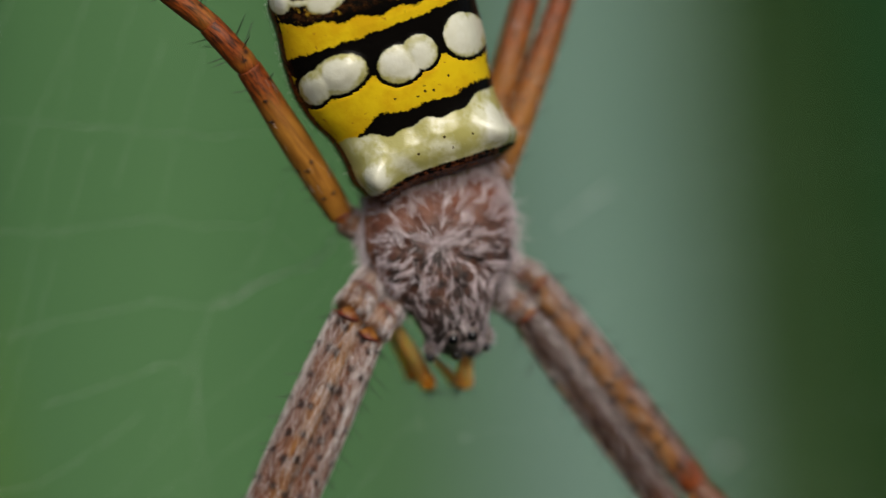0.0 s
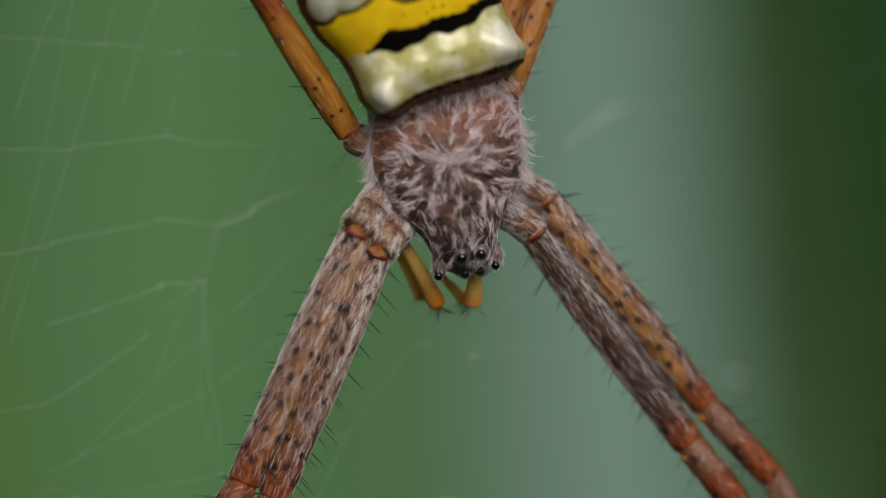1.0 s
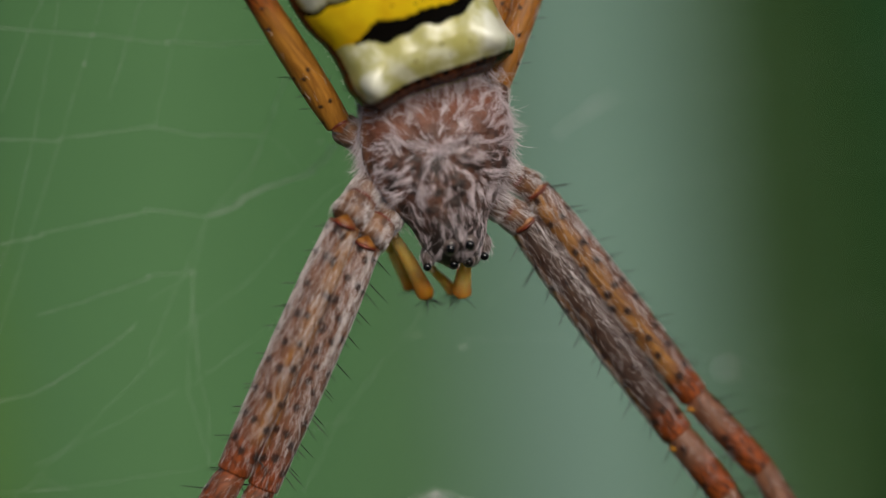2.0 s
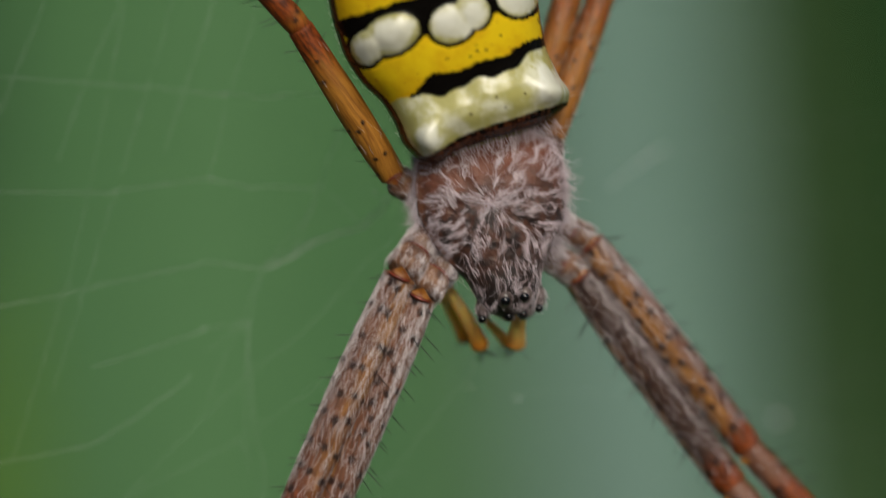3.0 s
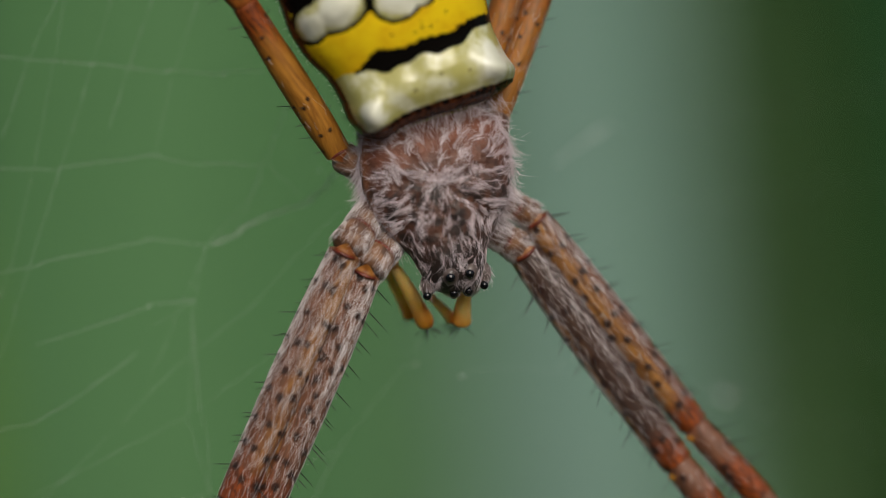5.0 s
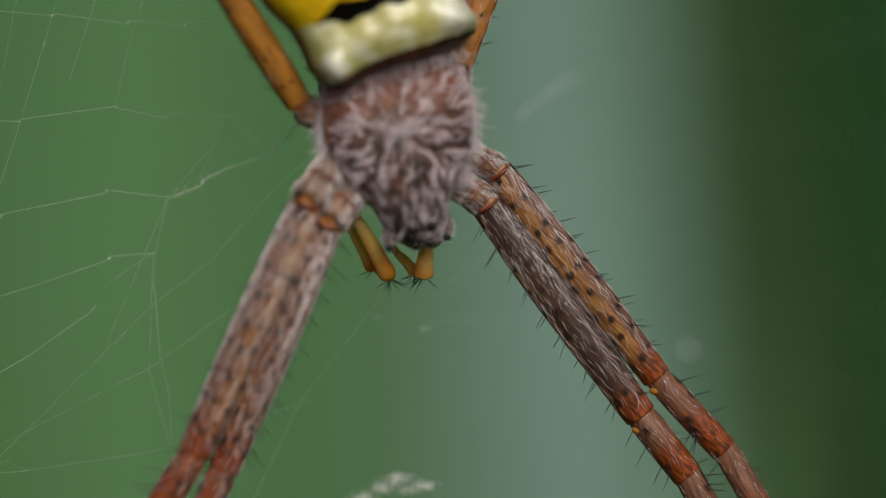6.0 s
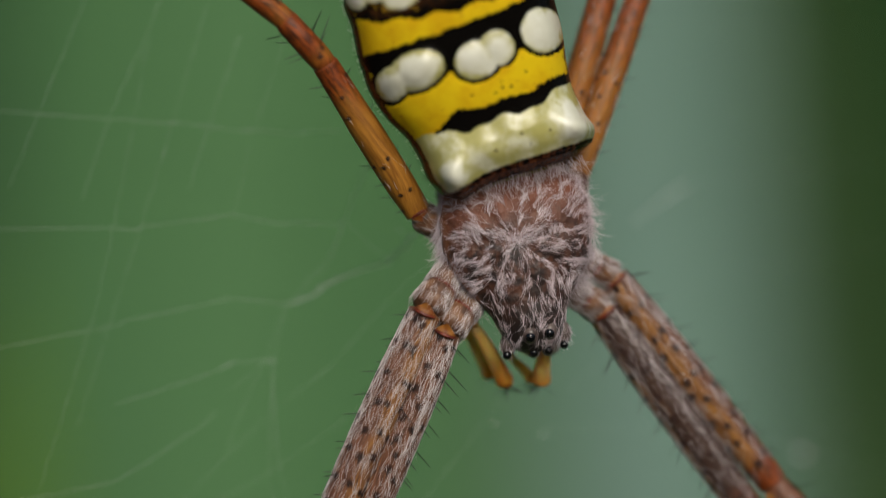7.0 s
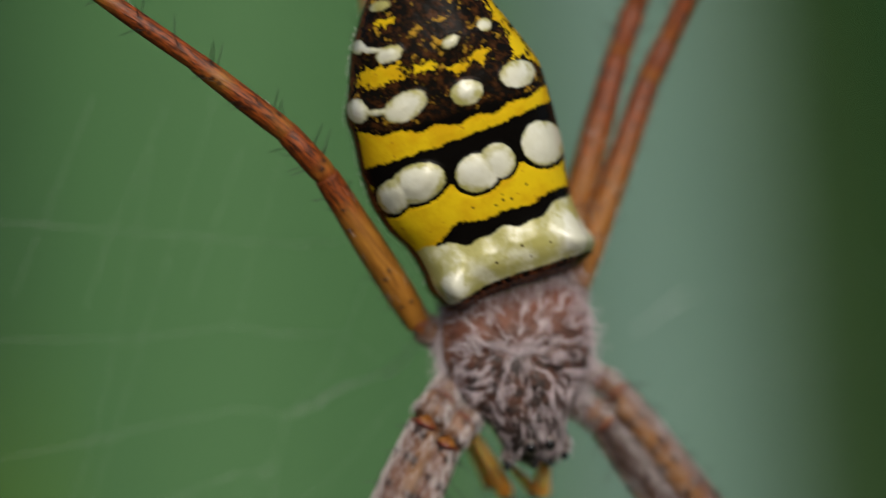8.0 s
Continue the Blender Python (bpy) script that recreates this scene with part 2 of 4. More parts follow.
def lean(points):
    """The spider hangs turned a little: the side with larger x lies deeper."""
    points = np.array(points, float)
    points[..., 1] += 0.10 * (points[..., 0] - 2.4)
    return points


def link(name, mesh, material, parent=None, label=""):
    mesh.materials.append(material)
    ob = new(name, mesh)
    if parent:
        ob.parent = parent
    return tagged(ob, label)


def mesh_of(name, points, faces, attributes=None, smooth=True):
    """A mesh from millimetres, with point attributes."""
    mesh = bpy.data.meshes.new(name)
    mesh.from_pydata((np.asarray(points) * MM).tolist(), [], faces)
    for key, values in (attributes or {}).items():
        values = np.asarray(values, np.float32)
        kind, field = ("FLOAT_VECTOR", "vector") if values.ndim == 2 else ("FLOAT", "value")
        mesh.attributes.new(key, kind, "POINT").data.foreach_set(field, values.ravel())
    if smooth:
        mesh.polygons.foreach_set("use_smooth", [True] * len(mesh.polygons))
    mesh.update()
    return mesh


def ring_faces(rows, cols):
    """Quads of a closed tube of rows rings of cols points, with a fan-free cap on both ends."""
    faces = []
    for i in range(rows - 1):
        for j in range(cols):
            k = (j + 1) % cols
            faces.append((i * cols + j, i * cols + k, (i + 1) * cols + k, (i + 1) * cols + j))
    faces.append(tuple(range(cols))[::-1])
    faces.append(tuple((rows - 1) * cols + j for j in range(cols)))
    return faces


def smooth_line(points, count):
    """Catmull-Rom through the points, evenly in the parameter."""
    p = np.array([tuple(q) for q in points], float)
    p = np.vstack([2 * p[0] - p[1], p, 2 * p[-1] - p[-2]])
    out = []
    for s in np.linspace(0, len(p) - 3 - 1e-6, count):
        i, f = int(s), s - int(s)
        a, b, c, d = p[i:i + 4]
        out.append(0.5 * (2 * b + (c - a) * f + (2 * a - 5 * b + 4 * c - d) * f ** 2 + (3 * b - a - 3 * c + d) * f ** 3))
    return np.array(out)


def frames_along(line):
    """Tangent, and two cross directions: the first points away from the viewer's side as far as it can."""
    tangent = np.gradient(line, axis=0)
    tangent /= np.linalg.norm(tangent, axis=1)[:, None]
    back = np.array([0.0, 1.0, 0.0]) - tangent * tangent[:, 1:2]
    back /= np.linalg.norm(back, axis=1)[:, None]
    side = np.cross(tangent, back)
    return tangent, back, side


def tube(line, radii, sides, flat=1.0):
    """Rings round a line; returns points, faces, and for each point the normal, the tangent and the angle."""
    tangent, back, side = frames_along(line)
    angle = np.linspace(0, 2 * math.pi, sides, endpoint=False)
    normal = side[:, None, :] * np.cos(angle)[None, :, None] + back[:, None, :] * np.sin(angle)[None, :, None] * flat
    points = line[:, None, :] + normal * np.asarray(radii)[:, None, None]
    return points, normal, tangent


def rounded(t, power=3.0):
    """A radius profile that closes roundly at both ends of 0..1."""
    return np.clip(1 - np.abs(2 * np.clip(t, 0, 1) - 1) ** power, 0, 1) ** 0.5


def strands(roots, ways, ups, lengths, radius, lift, droop=0.0, curl=0.0):
    """Fine tapering hairs: roots, directions along the skin and skin normals, as one set of points and faces."""
    n = len(roots)
    ways = ways / np.linalg.norm(ways, axis=1)[:, None]
    across = np.cross(ways, ups)
    across /= np.linalg.norm(across, axis=1)[:, None] + 1e-9
    radius = np.broadcast_to(np.asarray(radius, float), (n,))
    pts, faces = [], []
    for k, (f, thick) in enumerate(((0.0, 1.0), (0.35, 0.95), (0.7, 0.7), (1.0, 0.12))):
        rise = lift * f * (1 - droop * f)
        mid = roots + ways * (lengths * f)[:, None] + ups * (lengths * rise)[:, None] + across * (lengths * np.broadcast_to(curl, (n,)) * f * f)[:, None]
        for a in (0.0, 2.094, 4.189):
            pts.append(mid + (across * math.cos(a) + ups * math.sin(a)) * (radius * thick)[:, None])
    pts = np.stack(pts, 1).reshape(-1, 3)
    for h in range(n):
        b = h * 12
        for k in range(3):
            for a in range(3):
                c = (a + 1) % 3
                faces.append((b + 3 * k + a, b + 3 * k + c, b + 3 * k + 3 + c, b + 3 * k + 3 + a))
    return pts, faces


def ball(centre, radius, stretch=(1, 1, 1), rows=14, cols=20):
    th = np.linspace(0.02, math.pi - 0.02, rows)
    ph = np.linspace(0, 2 * math.pi, cols, endpoint=False)
    p = np.stack([np.outer(np.sin(th), np.cos(ph)), np.outer(np.cos(th), np.ones(cols)) * -1, np.outer(np.sin(th), np.sin(ph))], -1)
    return (p * radius * np.array(stretch) + np.array(tuple(centre))).reshape(-1, 3), ring_faces(rows, cols)


rng = np.random.default_rng(7)


# ---- the spider ----
spider = new("spider")
spider.location = BASE
tagged(spider, "yellow, cream and black banded orb-weaver spider hanging on its web", "spider")

AXIS_A, SIDE_A = np.array([-0.28, 0.0, 0.96]), np.array([0.96, 0.0, 0.28])       # the abdomen's long axis and its cross axis
FRONT_A = np.array(tuple(at(908, 303)))


def ellipse_in(s, l, s0, l0, rs, rl, turn=0.0):
    """Rough distance inside an ellipse, in millimetres."""
    c, d = math.cos(turn), math.sin(turn)
    a, b = (l - l0) * c + (s - s0) * d, -(l - l0) * d + (s - s0) * c
    return (1 - np.sqrt((a / rl) ** 2 + (b / rs) ** 2)) * min(rs, rl)


def abdomen():
    rows, cols, length = 300, 320, 12.0
    q = np.linspace(0, 1, rows)
    s = np.where(q < 0.06, -0.25 + 0.45 * np.sin(q / 0.06 * math.pi / 2), 0.2 + (length - 0.2) * np.sin((q - 0.06) / 0.94 * math.pi / 2) ** 1.0)
    s[0] = -0.25
    # half-widths of the two sides: it is seen a little from one side
    left = np.interp(s, [-0.25, -0.1, 0.2, 0.85, 2.0, 2.8, 3.8, 5.0, 6.0, 6.8, 7.4, 8.8, 9.9, 11.0, 11.7, 12.0],
                     [1.2, 1.9, 2.42, 2.74, 3.03, 3.52, 3.82, 3.86, 3.76, 3.84, 3.55, 3.03, 2.35, 1.5, 0.8, 0.05])
    right = np.interp(s, [-0.25, -0.1, 0.2, 0.7, 1.3, 2.1, 3.0, 4.0, 5.5, 6.8, 7.7, 8.7, 9.9, 11.0, 11.7, 12.0],
                      [1.2, 2.1, 2.72, 2.86, 2.76, 2.62, 2.68, 2.84, 2.88, 2.86, 2.52, 2.10, 1.6, 1.0, 0.5, 0.05])
    top = np.interp(s, [-0.25, -0.1, 0.1, 0.5, 2.0, 4.0, 6.0, 8.0, 10.0, 11.4, 12.0], [0.6, 1.5, 2.02, 2.22, 2.28, 2.45, 2.5, 2.3, 1.75, 0.85, 0.03])
    kernel = np.hanning(15) / np.hanning(15).sum()
    left[12:] = np.convolve(np.pad(left, 7, mode="edge"), kernel, "valid")[12:]
    right[12:] = np.convolve(np.pad(right, 7, mode="edge"), kernel, "valid")[12:]
    top[12:] = np.convolve(np.pad(top, 7, mode="edge"), kernel, "valid")[12:]
    angle = np.linspace(-0.5 * math.pi, 1.5 * math.pi, cols, endpoint=False)
    c, d = np.cos(angle), np.sin(angle)
    wide, high = np.sign(c) * np.abs(c) ** 0.8, np.sign(d) * np.abs(d) ** 0.85
    l = np.where(wide[None] < 0, left[:, None], right[:, None]) * wide[None]
    h = np.where(high[None] > 0, top[:, None] * high[None], 0.85 * top[:, None] * high[None])
    S = np.repeat(s[:, None], cols, 1)
    up = h > -0.3
    # marks: the distance inside each one
    white = np.full(S.shape, -1.0)
    band = np.minimum(S - (0.26 + 0.02 * l), 1.76 + 0.02 * l + 0.07 * np.clip(l, 0, 9) ** 2 + 0.08 * np.clip(-l - 0.9, 0, 9) ** 2 + 0.09 * np.sin(3.0 * l + 1.2) + 0.05 * np.sin(7 * l) - S)
    white = np.maximum(white, band)
    spots = [(4.02, -2.12, 0.64, 0.95, 0.10), (3.86, -2.95, 0.54, 0.62, 0.2), (3.62, -3.05, 0.36, 0.40, 0.0), (3.80, -0.14, 0.63, 0.74, 0.0), (4.00, 0.62, 0.58, 0.58, 0.0), (4.15, 2.20, 0.74, 0.72, 0.0),
             (6.55, -1.80, 0.45, 0.78, 0.25), (6.62, -2.75, 0.11, 0.6, -0.2), (6.85, -3.35, 0.42, 0.35, 0.0), (6.42, 0.25, 0.42, 0.54, 0.1), (6.55, 2.03, 0.45, 0.60, 0.0),
             (8.33, -1.82, 0.27, 0.46, 0.1), (8.62, -2.35, 0.10, 0.5, -0.3), (8.85, -2.75, 0.24, 0.25, 0.0), (8.17, 0.20, 0.19, 0.33, 0.3), (8.40, 1.44, 0.22, 0.24, 0.5),
             (9.95, -1.70, 0.18, 0.36, 0.0), (9.90, -0.1, 0.13, 0.2, 0.0), (9.4, 1.5, 0.16, 0.2, 0.0)]
    spot = np.full(S.shape, -1.0)
    for one in spots:
        spot = np.maximum(spot, ellipse_in(S, l, *one))
    ease = np.clip((l + 2.2) / 1.0, 0, 1)
    low = 1.85 + ease * (0.46 + 0.050 * l ** 2 + 0.05 * np.sin(4 * l))
    yellow = np.minimum(S - low, 3.46 + 0.065 * l ** 2 - 0.20 * np.cos(2.4 * l + 0.4) - S)
    yellow = np.maximum(yellow, np.minimum(S - (5.06 + 0.085 * l + 0.015 * l ** 2), 5.56 + 0.045 * l ** 2 + 0.07 * np.sin(5 * l) - S))
    for one in ((7.75, -2.3, 0.36, 0.75, 0.1), (7.6, -0.9, 0.12, 0.4, 0), (7.45, 2.3, 0.55, 0.30, 0), (7.3, 0.2, 0.16, 0.25, 0), (7.5, 1.0, 0.18, 0.3, 0),
                (8.9, 1.95, 0.8, 0.22, 0.2), (9.4, -1.6, 0.15, 0.3, 0), (6.9, 2.75, 0.3, 0.25, 0), (10.4, -0.9, 0.15, 0.3, 0), (10.3, 0.8, 0.2, 0.3, 0)):
        yellow = np.maximum(yellow, ellipse_in(S, l, *one))
    yellow = np.where(spot > -0.15, np.minimum(yellow, -0.14 - spot), yellow)
    white = np.maximum(white, spot)
    edge = np.where(l < 0, left[:, None] + l - 0.18, right[:, None] - l - 0.03)
    margin = np.minimum(edge, h + 0.5)
    yellow = np.minimum(yellow, np.where(h > 0, margin, -0.3 + h))
    white = np.maximum(white, np.minimum(-0.15 - S, h + 0.2))
    white = np.minimum(white, np.where(h > 0, 1.0, h + 0.35))
    white = np.minimum(white, np.where((l < 0) & (S < 3.0), left[:, None] + l - 0.22, 1.0))
    rear = np.where(up, np.minimum(S - 5.9, 1.0), -1.0)
    rim = np.maximum(np.minimum(0.14 - S, S + 0.10) - 0.04 * np.abs(l + 1.0), np.minimum(-0.15 - h, 1.2 + h) * (S > 0.4))
    rim = np.maximum(rim, np.where((l < 0) & (S > 0.5), 0.20 - left[:, None] - l, -1.0))
    dots = np.full(S.shape, -1.0)
    for a, b in ((2.62, 0.15), (2.72, 0.42), (2.66, 0.7), (2.9, 0.45), (3.0, 1.3), (2.75, -0.6), (1.1, 0.6), (0.8, -0.35), (0.7, 0.75), (0.95, 1.5), (5.4, 0.5)):
        dots = np.maximum(dots, ellipse_in(S, l, a, b, 0.055, 0.055))
    dots[~up] = -1
    # relief: swollen pale marks, two shoulder knobs in front, sunken dark bands
    lift = 0.15 * np.clip(spot / 0.5 + 0.15, 0, 1) ** 0.8 + 0.16 * np.clip(band / 0.6, 0, 1) + 0.03 * np.clip(yellow / 0.3, 0, 1)
    for a, b, k in ((0.45, -1.95, 0.66), (0.75, 2.40, 0.50), (1.2, -1.1, 0.08), (0.75, -0.6, 0.08), (1.15, 0.35, 0.08), (1.35, 1.3, 0.10), (0.7, 1.2, 0.08), (1.3, 2.2, 0.2), (3.9, -2.6, 0.08), (4.15, -1.8, 0.1)):
        lift += k * np.exp(-((S - a) ** 2 + (l - b) ** 2) / 0.30)
    wave = np.array([[noise.noise((x * 0.9, z * 0.9, 3.1)) for x, z in zip(row_s[::8], row_l[::8])] for row_s, row_l in zip(S[::6], l[::6])])
    wave = np.kron(wave, np.ones((6, 8)))[:rows, :cols]
    for ax in (0, 1):
        k = np.hanning(17) / np.hanning(17).sum()
        wave = np.apply_along_axis(lambda r: np.convolve(np.pad(r, 8, mode="edge"), k, "valid"), ax, wave)
    lift = np.where(up, lift * np.clip(high[None] * 2.0, 0, 1) + 0.05 * wave + 0.09 * wave * np.clip(white / 0.3, 0, 1), 0)
    h = h + lift
    l = l * (1 + 0.05 * np.exp(-((S - 0.6) / 0.35) ** 2) * (h > -0.3))
    bulge = S - 0.36 * np.exp(-((l + 2.1) / 0.95) ** 2 - (S / 0.9) ** 2)
    P = FRONT_A + bulge[..., None] * AXIS_A + l[..., None] * SIDE_A
    P[..., 1] = 0.15 - 0.15 * S - h
    P = lean(P).reshape(-1, 3)
    data = {k: a.ravel() for k, a in (("white", white), ("yellow", yellow), ("rear", rear), ("rim", rim), ("dots", dots), ("spot", np.where(h > 0, np.maximum(spot, np.maximum(ellipse_in(S, l, 0.95, 2.35, 0.75, 0.62), ellipse_in(S, l, 0.62, -1.95, 0.42, 0.50))), -1.0)))}
    ob = link("abdomen", mesh_of("abdomen", P, ring_faces(rows, cols), data), M_ABDOMEN, spider, "glossy abdomen banded in yellow, cream and black")
    # short white hairs that stand out along the flank turned to the viewer
    grid, n = P.reshape(rows, cols, 3), 260
    i, j = rng.integers(np.searchsorted(s, 0.4), np.searchsorted(s, 9.5), n), rng.integers(int(cols * 0.74), int(cols * 0.79), n)
    ways = -SIDE_A + np.outer(rng.normal(0.3, 0.5, n), AXIS_A) + rng.normal(0, 0.2, (n, 3))
    p, f = strands(grid[i, j], ways, np.tile([0.0, -1.0, 0.0], (n, 1)), rng.uniform(0.06, 0.17, n), 0.005, 0.3, 0.5, rng.normal(0, 0.3, n))
    tagged(link("flank_hair", mesh_of("flank_hair", p, f), M_LEG_HAIR, ob, "short white hairs along the flank"), kind="stuff")
    # pale hairs along the front rim
    n = 210
    x = rng.uniform(-2.2, 2.3, n)
    roots = FRONT_A + np.outer(rng.uniform(-0.28, -0.05, n), AXIS_A) + np.outer(x, SIDE_A)
    roots[:, 1] = 0.15 - rng.uniform(0.7, 1.5, n) * np.sqrt(1 - (x / 2.6) ** 2)
    ways = -AXIS_A + np.outer(x * 0.12 + rng.normal(0, 0.25, n), SIDE_A) + rng.normal(0, 0.15, (n, 3))
    p, f = strands(lean(roots), ways, np.tile([0.0, -1.0, 0.0], (n, 1)), rng.uniform(0.2, 0.75, n), 0.0075, 0.15, 0.5, rng.normal(0, 0.3, n))
    tagged(link("fringe", mesh_of("fringe", p, f), M_WHITE_HAIR, ob, "thin fringe of white hairs"), kind="stuff")


AXIS_C, SIDE_C = np.array([0.167, 0.0, -0.986]), np.array([0.986, 0.0, 0.167])
REAR_C = np.array(tuple(at(893, 290)))
LONG_C = 6.25


def carapace_skin(q, a):
    """The carapace at q (0 behind, 1 in front) and angle a (0 and pi at the rims, pi/2 on the back): points and normals-to-be."""
    half = np.interp(q, [0, 0.04, 0.12, 0.25, 0.4, 0.55, 0.68, 0.78, 0.88, 0.96, 1.0], [0.6, 1.5, 2.2, 2.48, 2.5, 2.25, 1.72, 1.28, 1.05, 0.85, 0.35])
    high = np.interp(q, [0, 0.06, 0.2, 0.4, 0.6, 0.8, 0.92, 1.0], [0.2, 0.65, 1.15, 1.38, 1.38, 1.25, 1.0, 0.45])
    c, d = np.cos(a), np.sin(a)
    x = half * np.sign(c) * np.abs(c) ** 0.85
    h = np.where(d > 0, high * np.abs(d) ** 0.9, -0.55 * high * np.abs(d) ** 0.9)
    # the pit on the back and the furrows that run out from it
    r = np.hypot((q - 0.40) * LONG_C, x)
    turn = np.arctan2(x, (q - 0.40) * LONG_C)
    h = h - np.where(d > 0, 0.08 * np.exp(-(r / 0.28) ** 2) + 0.07 * np.cos(turn * 8) * np.exp(-((r - 1.2) / 0.8) ** 2), 0)
    h = h - np.where(d > 0, 0.16 * np.exp(-((np.abs(x) - 1.35 + 0.5 * (q - 0.5)) / 0.22) ** 2) * np.exp(-((q - 0.68) / 0.13) ** 2), 0)
    P = REAR_C + (q * LONG_C)[..., None] * AXIS_C + x[..., None] * SIDE_C
    P[..., 1] = 0.30 - h
    return lean(P)


def carapace():
    rng = np.random.default_rng(5)
    rows, cols = 90, 110
    q = np.repeat(np.linspace(0, 1, rows)[:, None], cols, 1)
    a = np.repeat(np.linspace(-0.5 * math.pi, 1.5 * math.pi, cols, endpoint=False)[None], rows, 0)
    P = carapace_skin(q, a)
    body = link("carapace", mesh_of("carapace", P.reshape(-1, 3), ring_faces(rows, cols), {"ahead": q.ravel(), "strip": np.exp(-((a - 2.78) / 0.16) ** 2).ravel() * np.clip((0.75 - q.ravel()) / 0.1, 0, 1)}), M_CARAPACE, spider, "brown carapace under silvery hair")
    # a net of silvery hairs brushed out from the middle pit, round many small bare pits
    pit = carapace_skin(np.array([0.40]), np.array([0.5 * math.pi]))[0]
    bare = carapace_skin(rng.uniform(0.08, 0.95, 430), np.arccos(rng.uniform(-0.95, 0.95, 430)))
    bare = bare[np.linalg.norm(bare - pit, axis=1) > 0.45]
    bare_way = bare - pit
    ahead = np.clip((np.sum((bare - REAR_C) * AXIS_C, 1) / LONG_C - 0.55) / 0.25, 0, 1)[:, None]
    bare_way = bare_way / np.linalg.norm(bare_way, axis=1)[:, None] * (1 - ahead) + AXIS_C * ahead
    bare_way /= np.linalg.norm(bare_way, axis=1)[:, None]
    bare_size = rng.uniform(0.07, 0.14, len(bare)) * (1 - 0.1 * ahead[:, 0])

    def clear(point):
        """How far a point lies outside the nearest bare pit, and the way out of it."""
        d = point - bare
        along = np.sum(d * bare_way, 1)
        across = d - along[:, None] * bare_way
        far = np.sqrt((along / 1.6) ** 2 + np.sum(across ** 2, 1)) / bare_size
        k = int(np.argmin(far))
        return far[k], across[k] / (np.linalg.norm(across[k]) + 1e-6)

    roots, ways, ups, sizes = [], [], [], []
    for _ in range(15500):
        q, a = rng.uniform(0.03, 0.95), math.acos(rng.uniform(-0.99, 0.99))
        P = carapace_skin(np.array([q, q + 0.012, q - 0.012, q, q]), np.array([a, a, a, a + 0.03, a - 0.03]))
        room, aside = clear(P[0])
        thin = (1.0 if room < 1.9 else 0.5) * (1.0 if q < 0.66 else 0.42)
        thin *= 0.8 if q < 0.28 else 1.0
        if a > 2.62 and q > 0.16:
            thin *= 0.25                            # a bare strip just inside one rim
        if q < 0.3 and P[0] @ SIDE_C < REAR_C @ SIDE_C - 0.3:
            thin *= 0.6                             # half bald on one rear corner
        if room < 1.0 or rng.uniform() > thin:
            continue
        normal = np.cross(P[1] - P[2], P[3] - P[4])
        normal /= np.linalg.norm(normal) + 1e-9
        normal *= 1 if normal @ np.array([0, -1, 0]) > -0.05 else -1
        out = P[0] - pit
        forward = min(max((q - 0.58) / 0.22, 0), 1)
        way = out / (np.linalg.norm(out) + 0.05) * (1 - forward) + AXIS_C * forward
        way = way + aside * max(0, 1.9 - room) * 0.55 + np.array([noise.noise(Vector(P[0] * 1.5 + k)) for k in (0, 7, 14)]) * 1.2 + rng.normal(0, 0.14, 3)
        way = way - normal * (way @ normal)
        size = rng.uniform(0.26, 0.56)
        way /= np.linalg.norm(way) + 1e-6
        if clear(P[0] + way * size * 0.8)[0] < 0.9 and rng.uniform() < 0.92:
            size *= 0.4
        roots.append(P[0] + normal * 0.012)
        ways.append(way)
        ups.append(normal)
        sizes.append(size)
    # a white tuft on the pit itself
    for _ in range(300):
        g = rng.uniform(0, 6.28)
        way = SIDE_C * math.cos(g) * 1.5 + AXIS_C * math.sin(g)
        roots.append(pit + SIDE_C * rng.normal(0, 0.30) + AXIS_C * rng.normal(0, 0.09) + np.array([0, -0.05, 0]))
        ways.append(way + rng.normal(0, 0.5, 3))
        ups.append(np.array([0, -1.0, 0]))
        sizes.append(rng.uniform(0.12, 0.34))
    roots, ways, ups, sizes = (np.array(v) for v in (roots, ways, ups, sizes))
    n = len(roots)
    wave = np.array([noise.noise(Vector(p * 2.0 + 31)) for p in roots]) * 1.5 + rng.normal(0, 0.16, n)
    p, f = strands(roots, ways, ups, sizes, np.where(rng.uniform(0, 1, n) < 0.17, 0.0085, np.where(np.arange(n) >= n - 300, 0.0080, rng.uniform(0.0030, 0.0056, n))), 0.13, 0.8, wave)
    tagged(link("hair", mesh_of("hair", p, f), M_WHITE_HAIR, body, "silvery hair brushed out from the middle of the back"), kind="stuff")
    # longer hairs that stand out along both rims
    n = 1100
    q = rng.uniform(0.06, 0.72, n)
    far = rng.uniform(0, 1, n) < 0.3
    a = np.where(far, rng.normal(0.05, 0.16, n), math.pi - rng.normal(-0.04, 0.14, n))
    P = carapace_skin(q, a)
    out = np.where(np.cos(a) > 0, 1, -1)[:, None] * SIDE_C * rng.uniform(0.1, 0.8, n)[:, None] + AXIS_C * rng.normal(0.8, 0.4, n)[:, None] + rng.normal(0, 0.22, (n, 3))
    p, f = strands(P, out, np.tile([0.0, -1.0, 0.0], (n, 1)) + rng.normal(0, 0.2, (n, 3)), rng.uniform(0.3, 0.75, n), rng.uniform(0.004, 0.008, n), 0.2, 0.6, rng.normal(0, 0.3, n))
    tagged(link("rim_hair", mesh_of("rim_hair", p, f), M_WHITE_HAIR, body, "loose pale hairs along the rim"), kind="stuff")
    # a dense pale fringe combed down over the leg roots on the side turned to the viewer
    n = 900
    q = rng.uniform(0.05, 0.70, n)
    P = carapace_skin(q, math.pi - rng.normal(-0.05, 0.07, n))
